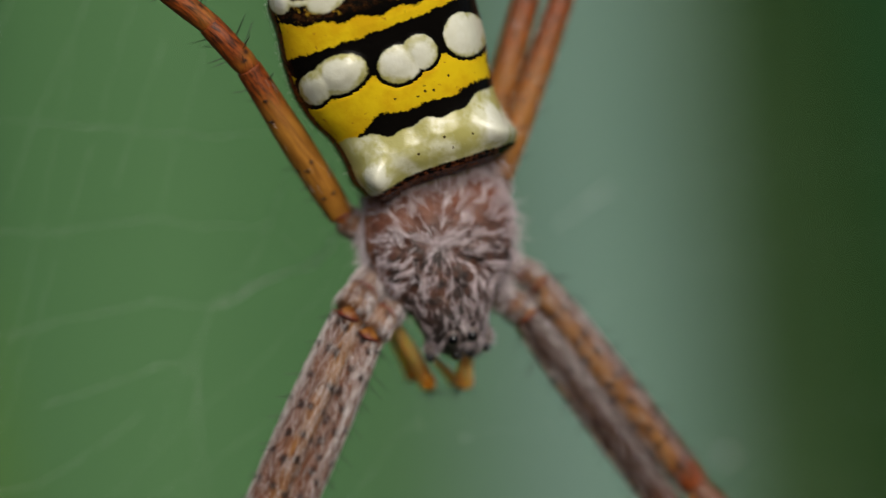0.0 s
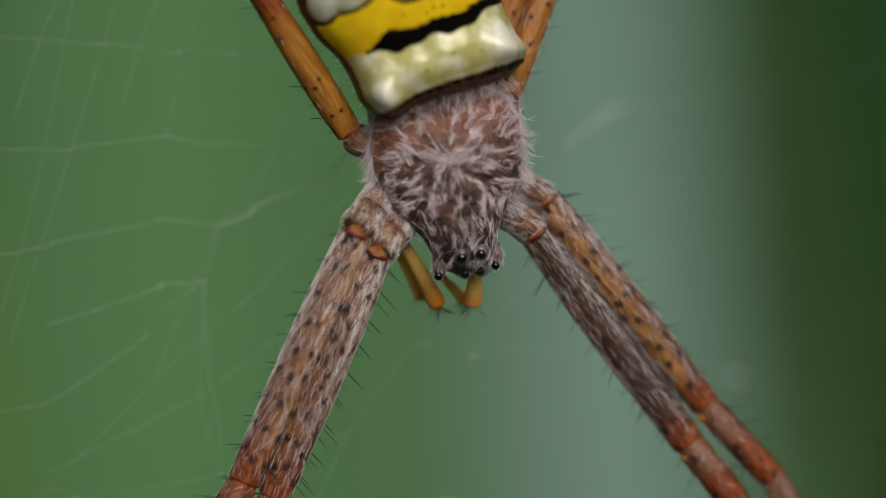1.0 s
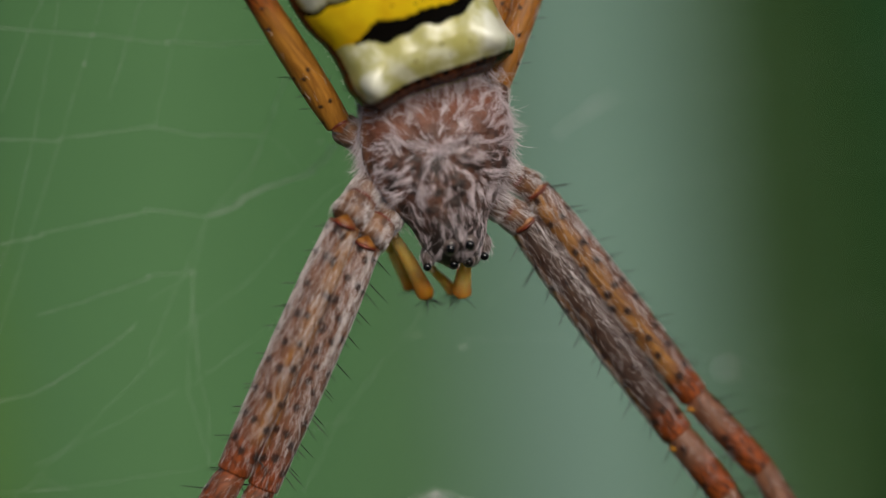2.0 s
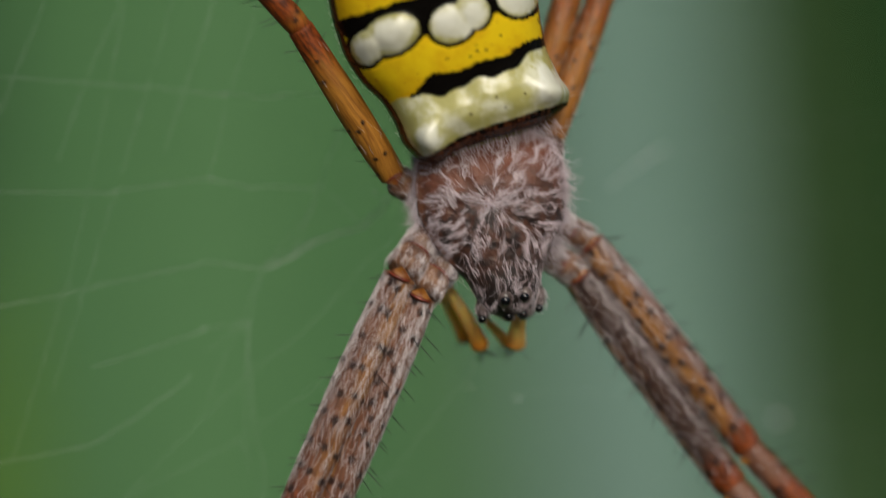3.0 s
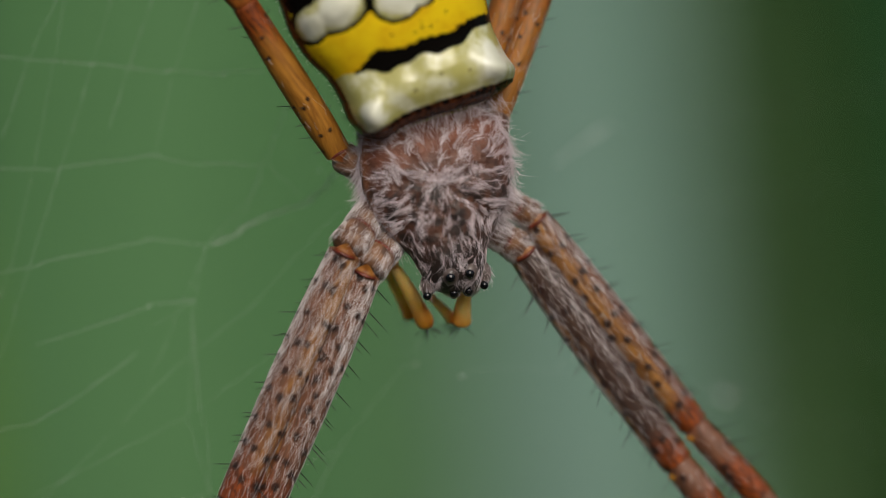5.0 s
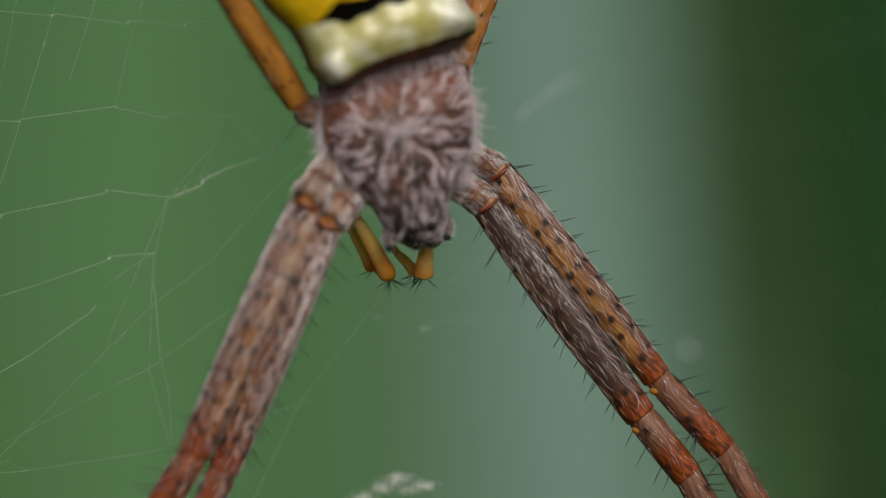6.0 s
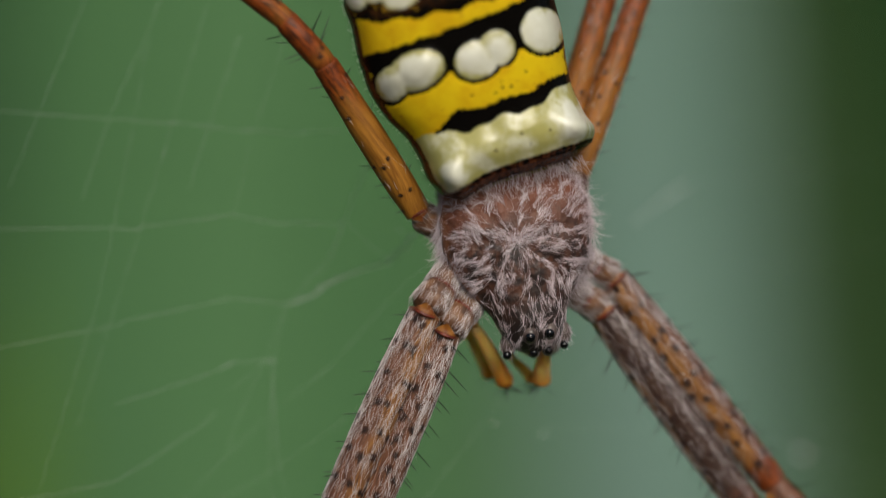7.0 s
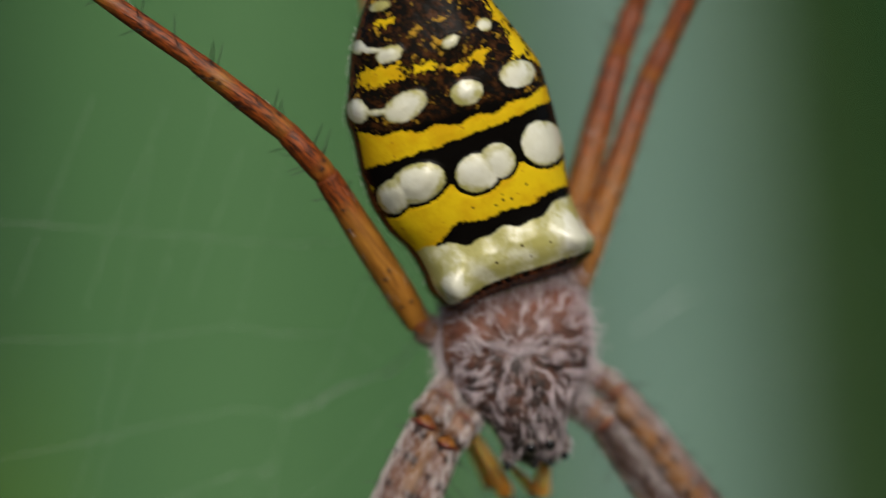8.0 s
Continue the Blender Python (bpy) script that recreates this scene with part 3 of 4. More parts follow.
    out = -SIDE_C * rng.uniform(0.05, 0.45, n)[:, None] + AXIS_C * rng.uniform(0.7, 1.1, n)[:, None] + rng.normal(0, 0.10, (n, 3))
    p, f = strands(P, out, np.tile([0.0, -1.0, 0.0], (n, 1)), rng.uniform(0.3, 0.62, n), rng.uniform(0.005, 0.008, n), 0.12, 0.6, rng.normal(0.15, 0.2, n))
    tagged(link("rim_fringe", mesh_of("rim_fringe", p, f), M_LEG_HAIR, body, "pale fringe combed down along the rim"), kind="stuff")
    # eyes: the middle pairs and the side pairs on their humps
    for name, u, v, y, r in (("eye", 938, 594, -0.76, 0.18), ("eye", 972, 587, -0.66, 0.17), ("eye", 944, 622, -0.08, 0.14), ("eye", 970, 618, 0.0, 0.14),
                             ("eye", 897, 624, -0.10, 0.145), ("eye", 998, 605, 0.15, 0.145)):
        c = lean(np.array(tuple(at(u, v, y))))
        side_eye = u in (897, 998)
        p, f = ball(c + (np.array([0.03 if u < 930 else -0.03, 0.18, 0.28]) if side_eye else np.array([0, 0.16, 0.03])), r * 1.55, (1.15, 1.2, 1.9) if side_eye else (1, 1.1, 1.2))
        link("eye_hump", mesh_of("eye_hump", p, f), M_EYE_RING, body)
        n = 110 if side_eye else 36
        spread = rng.normal(0, 1, (n, 3))
        spread = spread / np.linalg.norm(spread, axis=1)[:, None]
        spread[:, 1] = -np.abs(spread[:, 1])
        roots = c + np.array([0, 0.16, 0.24 if side_eye else 0.10]) + spread * r * (np.array([1.7, 1.75, 2.7]) if side_eye else np.array([1.3, 1.2, 1.5]))
        ways = AXIS_C + spread * 0.35 + rng.normal(0, 0.25, (n, 3))
        hairs, bits = strands(roots, ways, spread, rng.uniform(0.10, 0.26, n), 0.0045, 0.15, 0.8, rng.normal(0, 0.3, n))
        tagged(link("eye_hair", mesh_of("eye_hair", hairs, bits), M_WHITE_HAIR, body), kind="stuff")
        p, f = ball(c + np.array([0, -0.02, -0.09 if side_eye else -0.04]), r)
        link(name, mesh_of(name, p, f), M_EYE, body, "glossy black eye")
    # jaws below the eyes
    for u in (938, 968):
        line = smooth_line([at(u, 592, 0.8), at(u + 2, 606, 1.4), at(u + 2, 612, 2.2)], 14)
        pts, _, _ = tube(line, 0.42 * (0.35 + 0.65 * rounded(np.linspace(0.05, 0.97, 14))), 18)
        link("jaw", mesh_of("jaw", pts.reshape(-1, 3), ring_faces(14, 18)), M_FANG, body)


def segment(line_points, radii, number, start_mm, warm, spines, name, parent, material=None, count=90, sides=36, label="", amber=0.0, plain=0.0, stripe=None):
    """One limb segment, rounded at both ends, with dark sockets at its bristles. Returns the line, radii and length."""
    line = smooth_line(line_points, count)
    along = np.concatenate([[0], np.cumsum(np.linalg.norm(np.diff(line, axis=0), axis=1))])
    t = along / along[-1]
    r = np.interp(t, np.linspace(0, 1, len(radii)), radii)
    close = np.minimum(1, np.sqrt(np.clip(np.minimum(t * along[-1] + 0.02, (1 - t) * along[-1] + 0.02) / (0.22 * r), 0, 1)))
    pts, normal, tangent = tube(line, r * close, sides)
    angle = np.linspace(0, 2 * math.pi, sides, endpoint=False)
    bumps = np.array([[noise.noise((x * 0.8, math.cos(g) * 0.9, math.sin(g) * 0.9 + number)) for g in angle] for x in along])
    pts = pts + normal * (bumps * 0.012)[..., None]
    co = np.stack([np.repeat(along[:, None], sides, 1) + start_mm, np.outer(r, angle), np.full((count, sides), float(number))], -1)
    socket = np.zeros((count, sides))
    for f, g, size in spines:
        spot = np.hypot(along[:, None] - f * along[-1], r[:, None] * ((angle[None] - g + math.pi) % (2 * math.pi) - math.pi))
        socket = np.maximum(socket, np.clip(2.4 - 1.5 * spot / ((0.094 + 0.034 * size) * (0.6 if amber > 1 else 1.0)), 0, 1))
    heat = np.interp(t, *warm)
    stripe_on = lambda g: np.exp(-(((g - stripe[0] + math.pi) % (2 * math.pi) - math.pi) / stripe[1]) ** 4) if stripe else 0 * g
    data = {"legco": co.reshape(-1, 3), "socket": socket.ravel(), "warm": np.repeat(heat[:, None], sides, 1).ravel(), "amber": np.maximum(amber, 0.64 * stripe_on(angle)[None] * np.ones((count, 1))).ravel(), "plain": np.full(count * sides, plain)}
    ob = link(name, mesh_of(name, pts.reshape(-1, 3), ring_faces(count, sides), data), material or M_LEG, parent, label)
    return ob, line, r * close, along, tangent


def fur(line, r, along, amount, size, lift=0.10, thin=0.008, spines=(), stripe=None, reach=0.95):
    """Flat-lying hairs along a segment."""
    tangent, back, side = frames_along(line)
    f = np.clip(rng.beta(1.0, 1.7, amount), 0.01, reach) * (len(line) - 1)
    i = f.astype(int)
    g = rng.uniform(0, 2 * math.pi, amount)
    g = g + 0.16 * np.sin(4 * g + 1.0)          # the hairs lie in long bands
    for sf, sg, _ in spines:                    # the sockets stay bare
        ahead = (sf - f / (len(line) - 1)) * along[-1]
        turn = (g - sg + math.pi) % (2 * math.pi) - math.pi
        near = (ahead > -0.10) & (ahead < 0.22) & (r[i] * np.abs(turn) < 0.09)
        g = np.where(near, g + np.where(turn > 0, 0.13, -0.13) / np.maximum(r[i], 0.1), g)
    if stripe:                                  # thin over the ochre stripe
        g = np.where((np.abs((g - stripe[0] + math.pi) % (2 * math.pi) - math.pi) < stripe[1]) & (rng.uniform(0, 1, amount) < 0.5), rng.uniform(0, 2 * math.pi, amount), g)
    normal = side[i] * np.cos(g)[:, None] + back[i] * np.sin(g)[:, None]
    roots = line[i] + (line[np.minimum(i + 1, len(line) - 1)] - line[i]) * (f - i)[:, None] + normal * (r[i] + 0.006)[:, None]
    wander = np.cross(normal, tangent[i])
    ways = tangent[i] + wander * rng.normal(0, 0.14, amount)[:, None]
    return strands(roots, ways, normal, rng.uniform(0.6, 1.2, amount) * size, thin * rng.uniform(0.7, 1.3, amount), lift, 0.75, rng.normal(0, 0.26, amount))


def bristles(line, r, along, spines):
    """Stout dark bristles at their sockets, leaning towards the tip of the limb."""
    tangent, back, side = frames_along(line)
    roots, ways, ups, sizes = [], [], [], []
    for f, g, size in spines:
        i = min(int(f * (len(line) - 1)), len(line) - 2)
        normal = side[i] * math.cos(g) + back[i] * math.sin(g)
        roots.append(line[i] + normal * r[i] * 0.97)
        ways.append(normal * 0.95 + tangent[i] * 0.28)
        ups.append(tangent[i])
        sizes.append(0.28 + 0.68 * size)
    return strands(np.array(roots), np.array(ways), np.array(ups), np.array(sizes), 0.021, 0.15)


def leg(number, hip, knee, patella, rest, width, spine_seed, warm, amber=0.0, hairy=1.0, label="", spiny=1.0, plain=0.0, stripe=None):
    """A leg: coxa and trochanter at the body, femur, patella, tibia, and the far segments along rest."""
    local = np.random.default_rng(spine_seed)
    joint, start = hip
    reach = np.array(start) - np.array(joint)
    root = smooth_line([np.array(joint), np.array(joint) + reach * 0.55 + np.array([0, -0.10, 0]), np.array(start)], 30)
    swell = width * np.interp(np.linspace(0, 1, 30), [0, 0.25, 0.42, 0.50, 0.58, 0.80, 0.92, 1.0], [0.7, 0.98, 1.00, 0.80, 0.96, 1.06, 1.00, 0.80])
    swell = swell * (0.84 if number in (3, 4) else 1.0)
    pts, _, _ = tube(root, swell, 26)
    hub = link("leg", mesh_of("coxa", pts.reshape(-1, 3), ring_faces(30, 26)), M_COXA, spider, label)
    rows = [0.3, 1.1, 1.9, 2.7, 3.5, 4.35, 5.1, 5.8]
    spines = [(min(max(k + local.normal(0, 0.012), 0.03), 0.97), g + local.normal(0, 0.12) + 0.35 * (k > 0.5), local.choice([0.15, 0.3, 0.85], p=[0.5, 0.25, 0.25]) if abs(math.sin(g)) > 0.4 else local.uniform(0.6, 1.0))
              for g in rows for k in np.arange(0.05, 0.97, 0.105) + local.uniform(-0.02, 0.02) if local.uniform() < spiny]
    spines = [(f, g, size * (0.6 if math.cos(g) * (1 if start[0] < knee[0] else -1) > 0.35 else 1.0) * (1 if spiny > 0.5 else 0.4)) for f, g, size in spines]
    sets = []
    mid = (np.array(start) + np.array(knee)) / 2
    bow = np.array([0, -0.12, 0])
    ob, line, r, along, _ = segment([start, mid + bow, knee], [width * 0.86, width * 1.0, width * 1.03, width, width * 0.92, width * 0.86], number, 0.0, warm, spines, "femur", hub, amber=amber, plain=plain, stripe=stripe, count=170, sides=60)
    sets.append(bristles(line, r, along, spines))
    furs = [fur(line, r, along, int(3100 * hairy), 0.42, 0.07, 0.0050, spines=spines, stripe=stripe)]
    furs.append(fur(root, swell, None, int(2100 * min(1, hairy * 2)) if hairy > 0.3 else 200, 0.34, 0.14, 0.0050, stripe=(4.71, 0.2)))
    # rusty rim and amber membrane at the femur's root
    tangent = np.array(knee) - np.array(start)
    tangent = tangent / np.linalg.norm(tangent)
    front = np.array([0.0, -1.0, 0.0]) + tangent * tangent[1]
    front = front / np.linalg.norm(front)
    aside = np.cross(tangent, front)
    s = np.linspace(-0.70, 0.70, 22)
    arc = np.array([np.array(start) + tangent * (0.05 + 0.10 * (1 - x * x)) + (aside * x * 0.95 + front * (1 - 0.75 * x * x) ** 0.5 * 0.98) * width for x in s])
    pts, _, _ = tube(arc, 0.062 * (width / 0.6) * np.maximum(1 - (s / 0.70) ** 2, 0.05) ** 0.6, 10)
    link("joint_rim", mesh_of("joint_rim", pts.reshape(-1, 3), ring_faces(22, 10)), M_JOINT, hub, "rusty red joint rim")
    # a second, fainter rim in the groove of the root
    mid_way = (root[17] - root[13]) / np.linalg.norm(root[17] - root[13])
    mid_front = np.array([0.0, -1.0, 0.0]) + mid_way * mid_way[1]
    mid_front = mid_front / np.linalg.norm(mid_front)
    mid_aside = np.cross(mid_way, mid_front)
    arc = np.array([root[15] + mid_way * 0.06 * (1 - x * x) + (mid_aside * math.sin(x * 1.5) + mid_front * math.cos(x * 1.5)) * swell[15] * 1.04 for x in np.linspace(-1, 1, 22)])
    pts, _, _ = tube(arc, 0.050 * (width / 0.6) * np.maximum(1 - np.linspace(-1, 1, 22) ** 2, 0.05) ** 0.6, 8)
    link("root_rim", mesh_of("root_rim", pts.reshape(-1, 3), ring_faces(22, 8)), M_JOINT, hub, "dark red rim in the groove")
    rows = []
    for t in np.linspace(0, 1, 9):
        x = np.linspace(-0.66, 0.62, 15) * (1 - t) ** 0.8 + 0.08 * t
        top = (1 - 0.75 * x * x) ** 0.5 * (1.0 - 0.06 * math.sin(t * math.pi)) + 0.06 * t
        ring = np.array(start) + np.outer(0.10 * (1 - x * x) - 0.34 * (width / 0.6) * t, tangent) + (np.outer(x * 0.95, aside) + np.outer(top, front)) * width
        rows.append(np.vstack([ring, ring[::-1] - front * 0.22]))
    link("membrane", mesh_of("membrane", np.vstack(rows), ring_faces(9, 30)), M_MEMBRANE, hub, "amber joint membrane")
    few = lambda n: [(local.uniform(0.08, 0.92), local.uniform(0, 6.28), local.uniform(0.3, 1.0)) for _ in range(n)]
    last, last_width = np.array(knee), width * 0.86
    chain = [("patella", [patella], 0.80, 10)] + [(nm, [p], w, k) for nm, p, w, k in rest]
    total = along[-1]
    for name, (end,), w, k in chain:
        end = np.array(end)
        sp = few(k)
        heat = ([0, 0.25, 0.6, 1], [0.95, 0.55, 0.95, 1.0]) if name == "patella" else ([0, 0.1, 0.3, 0.55, 0.75, 1], [0.95, 0.7, 0.85, 0.9, 0.55, 0.95])
        if name == "patella" and number in (3, 4):
            heat = ([0, 0.12, 0.35, 0.6, 1], [0.95, 0.42, 0.32, 0.75, 1.0])
        if name == "tibia" and number in (3, 4):
            heat = ([0, 0.06, 0.25, 0.5, 0.75, 1], [0.4, 0.0, 0.25, 0.85, 0.55, 0.95])
        way = (end - last) / np.linalg.norm(end - last)
        ob, line, r, al, _ = segment([last - way * 0.30, (last + end) / 2 + np.array([0, -0.1, 0]), end], [last_width * (0.80 if name == 'patella' else 0.92), last_width * 0.98, last_width * 0.97, (last_width + width * w) / 2, width * w], number, total, heat, sp, name, hub, count=50, sides=28, amber=amber)
        if sp:
            sets.append(bristles(line, r, al, sp))
        furs.append(fur(line, r, al, int(260 * hairy), 0.30, 0.15, 0.0045))
        p, f = ball(last + way * 0.06 + np.array([-0.2, -0.30, -0.66]) * last_width if way[2] < 0 < way[0] else last.copy(), last_width * 0.44, (1.15, 1.0, 0.75))
        if name == "patella":
            link("knee_membrane", mesh_of("knee_membrane", p, f), M_KNEE, hub, "amber knee membrane")
        last, last_width, total = end, width * w, total + al[-1]
    for name, material, parts in (("bristles", M_BRISTLE, sets), ("leg_hair", M_LEG_HAIR, furs)):
        pts, faces, base = [], [], 0
        for p, f in parts:
            pts.append(p)
            faces += [tuple(i + base for i in face) for face in f]
            base += len(p)
        tagged(link(name, mesh_of(name, np.vstack(pts), faces), material, hub), kind="stuff")
    return hub


def legs():
    low = ([0, 0.6, 0.82, 0.94, 1], [0.05, 0.22, 0.48, 0.88, 1.0])
    deep = ([0, 0.4, 0.72, 0.85, 0.95, 1], [0.10, 0.10, 0.20, 0.42, 0.85, 1.0])
    front = "banded brown front leg with grey hair and black bristles"
    back = "ochre and rust-brown hind leg with short bristles"
    # the two front legs of one side, held together
    leg(1, (at(815, 462, 0.7), at(754, 548, -0.5)), at(551, 997, -0.2), at(478, 1110, 0.1),
        [("tibia", at(330, 1370, 0.8), 0.62, 8), ("metatarsus", at(190, 1640, 1.6), 0.40, 4), ("tarsus", at(130, 1760, 2.2), 0.25, 0)], 0.63, 11, low, label=front, stripe=(5.40, 0.75))
    leg(2, (at(852, 505, 0.8), at(790, 584, -0.25)), at(603, 1024, 0.2), at(555, 1130, 0.5),
        [("tibia", at(420, 1390, 1.0), 0.62, 8), ("metatarsus", at(290, 1650, 1.8), 0.40, 4), ("tarsus", at(232, 1770, 2.4), 0.25, 0)], 0.60, 12, low, label=front, stripe=(3.6, 0.6))
    # the two front legs of the other side, a little deeper
    leg(3, (at(985, 495, 1.0), at(1066, 548, 1.9)), at(1345, 930, 3.0), at(1428, 1036, 3.2),
        [("tibia", at(1560, 1270, 3.7), 0.62, 8), ("metatarsus", at(1720, 1560, 4.0), 0.40, 4), ("tarsus", at(1790, 1680, 4.5), 0.25, 0)], 0.63, 13, deep, plain=0.9, hairy=0.42, spiny=0.9, label=front, stripe=(3.5, 0.55))
    leg(4, (at(1000, 440, 1.1), at(1086, 490, 2.1)), at(1374, 862, 3.2), at(1494, 992, 3.5),
        [("tibia", at(1640, 1230, 4.0), 0.62, 8), ("metatarsus", at(1830, 1500, 4.4), 0.40, 4), ("tarsus", at(1900, 1610, 4.9), 0.25, 0)], 0.58, 14, deep, plain=0.2, hairy=0.42, spiny=0.9, label=front, stripe=(4.25, 0.95))
    # hind legs
    hot = ([0, 0.1, 0.6, 0.85, 1], [0.5, 0.03, 0.3, 0.75, 1.0])
    dull = ([0, 0.1, 0.5, 0.85, 1], [0.6, 0.54, 0.60, 0.80, 1.0])
    leg(5, (at(815, 430, 0.9), at(741, 378, 0.3)), at(573, 111, -1.4), at(504, 35, -1.8),
        [("tibia", at(342, -91, -2.3), 0.68, 14), ("metatarsus", at(120, -245, -2.4), 0.48, 8), ("tarsus", at(0, -320, -2.2), 0.3, 0)], 0.50, 15, hot, amber=1.5, hairy=0.01, spiny=0.45, label=back)
    leg(6, (at(1015, 350, 1.0), at(1018, 318, 1.6)), at(1150, -62, 3.2), at(1183, -130, 3.4),
        [("tibia", at(1260, -300, 3.6), 0.70, 10), ("metatarsus", at(1380, -560, 3.8), 0.5, 6), ("tarsus", at(1440, -690, 4.0), 0.3, 0)], 0.46, 16, dull, amber=1.4, hairy=0.05, spiny=0.45, label=back)
    leg(7, (at(985, 330, 1.2), at(985, 290, 2.0)), at(1095, -105, 3.4), at(1125, -190, 3.6),
        [("tibia", at(1185, -380, 3.8), 0.74, 10), ("metatarsus", at(1270, -640, 4.0), 0.5, 6), ("tarsus", at(1310, -770, 4.2), 0.3, 0)], 0.49, 17, dull, amber=1.3, hairy=0.05, spiny=0.45, label=back)
    leg(8, (at(800, 380, 1.2), at(790, 340, 2.2)), at(730, 120, 3.0), at(700, 20, 3.2),
        [("tibia", at(660, -120, 3.4), 0.70, 6), ("metatarsus", at(640, -230, 3.6), 0.5, 4), ("tarsus", at(640, -290, 3.8), 0.3, 0)], 0.36, 18, hot, amber=1.1, hairy=0.25, spiny=0.45, label=back)


def palp(points, radii):
    """A feeler: amber segments that widen to a blunt orange tip, with black bristles at its end."""
    top = None
    for k in range(len(points) - 1):
        a, b = np.array(points[k]), np.array(points[k + 1])
        end = k == len(points) - 2
        t = np.linspace(0, 1, 30)
        bow = np.array([0.0, -0.06, 0.03]) * np.linalg.norm(b - a)
        line = smooth_line([a, (a + b) / 2 + bow, b], 30)
        width = radii[k] * (0.62 + 0.38 * t + (0.07 * np.exp(-((t - 0.9) / 0.06) ** 2) if end else 0))
        pts, _, _ = tube(line, width * np.maximum(rounded(np.linspace(0.004, 0.996, 30), 16), 0.3), 24)
        tip = np.repeat((np.clip((t - 0.5) / 0.45, 0, 1) if end else 0 * t)[:, None], 24, 1).ravel()
        ob = link("palp" if top is None else "palp_segment", mesh_of("palp", pts.reshape(-1, 3), ring_faces(30, 24), {"tip": tip}), M_PALP, top or spider, "amber feeler" if top is None else "orange-tipped end of the feeler" if end else "")
        top = top or ob
        if end:
            way = (b - a) / np.linalg.norm(b - a)
            p, f = ball(b - way * radii[k] * 0.5, radii[k] * 0.86, (1, 1, 0.8))
            link("palp_tip", mesh_of("palp_tip", p, f, {"tip": np.ones(len(p))}), M_PALP, top, "orange tip")
            n = 14
            g = rng.uniform(0, 2 * math.pi, n)
            out = np.stack([np.cos(g), np.sin(g), np.zeros(n)], 1) * 0.7 + way * rng.uniform(0.3, 1.0, n)[:, None]
            p, f = strands(b + out * radii[k] * 0.4, out, np.tile([0.0, -1.0, 0.2], (n, 1)), rng.uniform(0.3, 0.65, n), 0.018, 0.1)
            tagged(link("palp_bristles", mesh_of("palp_bristles", p, f), M_BRISTLE, top), kind="stuff")


def palps():
    palp([at(828, 550, 0.7), at(838, 576, 1.1), at(898, 684, 1.9)], [0.20, 0.30])
    palp([at(822, 572, 1.5), at(832, 602, 1.9), at(868, 668, 2.6)], [0.16, 0.23])
    palp([at(898, 622, 1.6), at(908, 636, 1.8), at(944, 674, 2.3)], [0.14, 0.20])
    palp([at(964, 604, 0.9), at(964, 622, 1.3), at(957, 678, 2.0)], [0.22, 0.33])


abdomen()
carapace()
legs()
palps()


# ---- the web ----
def web_thread(points, radius, droplets=0.0):
    """A thread through points on the web, with small knots along it."""
    pts, faces, base = [], [], 0
    for a, b in zip(points[:-1], points[1:]):
        a, b = np.array(a), np.array(b)
        n = max(2, int(np.linalg.norm(b - a) / 3.0) + 1)
        line = np.array([a + (b - a) * f for f in np.linspace(0, 1, n + 1)])
        p, _, _ = tube(line, np.full(n + 1, radius), 5)
        pts.append(p.reshape(-1, 3))
        faces += [tuple(i + base for i in face) for face in ring_faces(n + 1, 5)]
        base += (n + 1) * 5
        if droplets:
            for _ in range(int(np.linalg.norm(b - a) * droplets)):
                p, f = ball(a + (b - a) * rng.uniform(), radius * rng.uniform(1.8, 3.4), rows=5, cols=6)
                pts.append(p)
                faces += [tuple(i + base for i in face) for face in f]
                base += len(p)
    return np.vstack(pts), faces


def on_web(u, v):
    """A place on the web's plane, which stands behind the spider and runs deeper towards larger x."""
    x = (u - 784) / 54
    return (x, 4.3 + 0.12 * x + 1.3 * max(0.0, x - 3.5), (441 - v) / 54)


web = new("orb_web")
web.location = BASE
tagged(web, "thin white orb web with kinked threads behind the spider", "spider web")


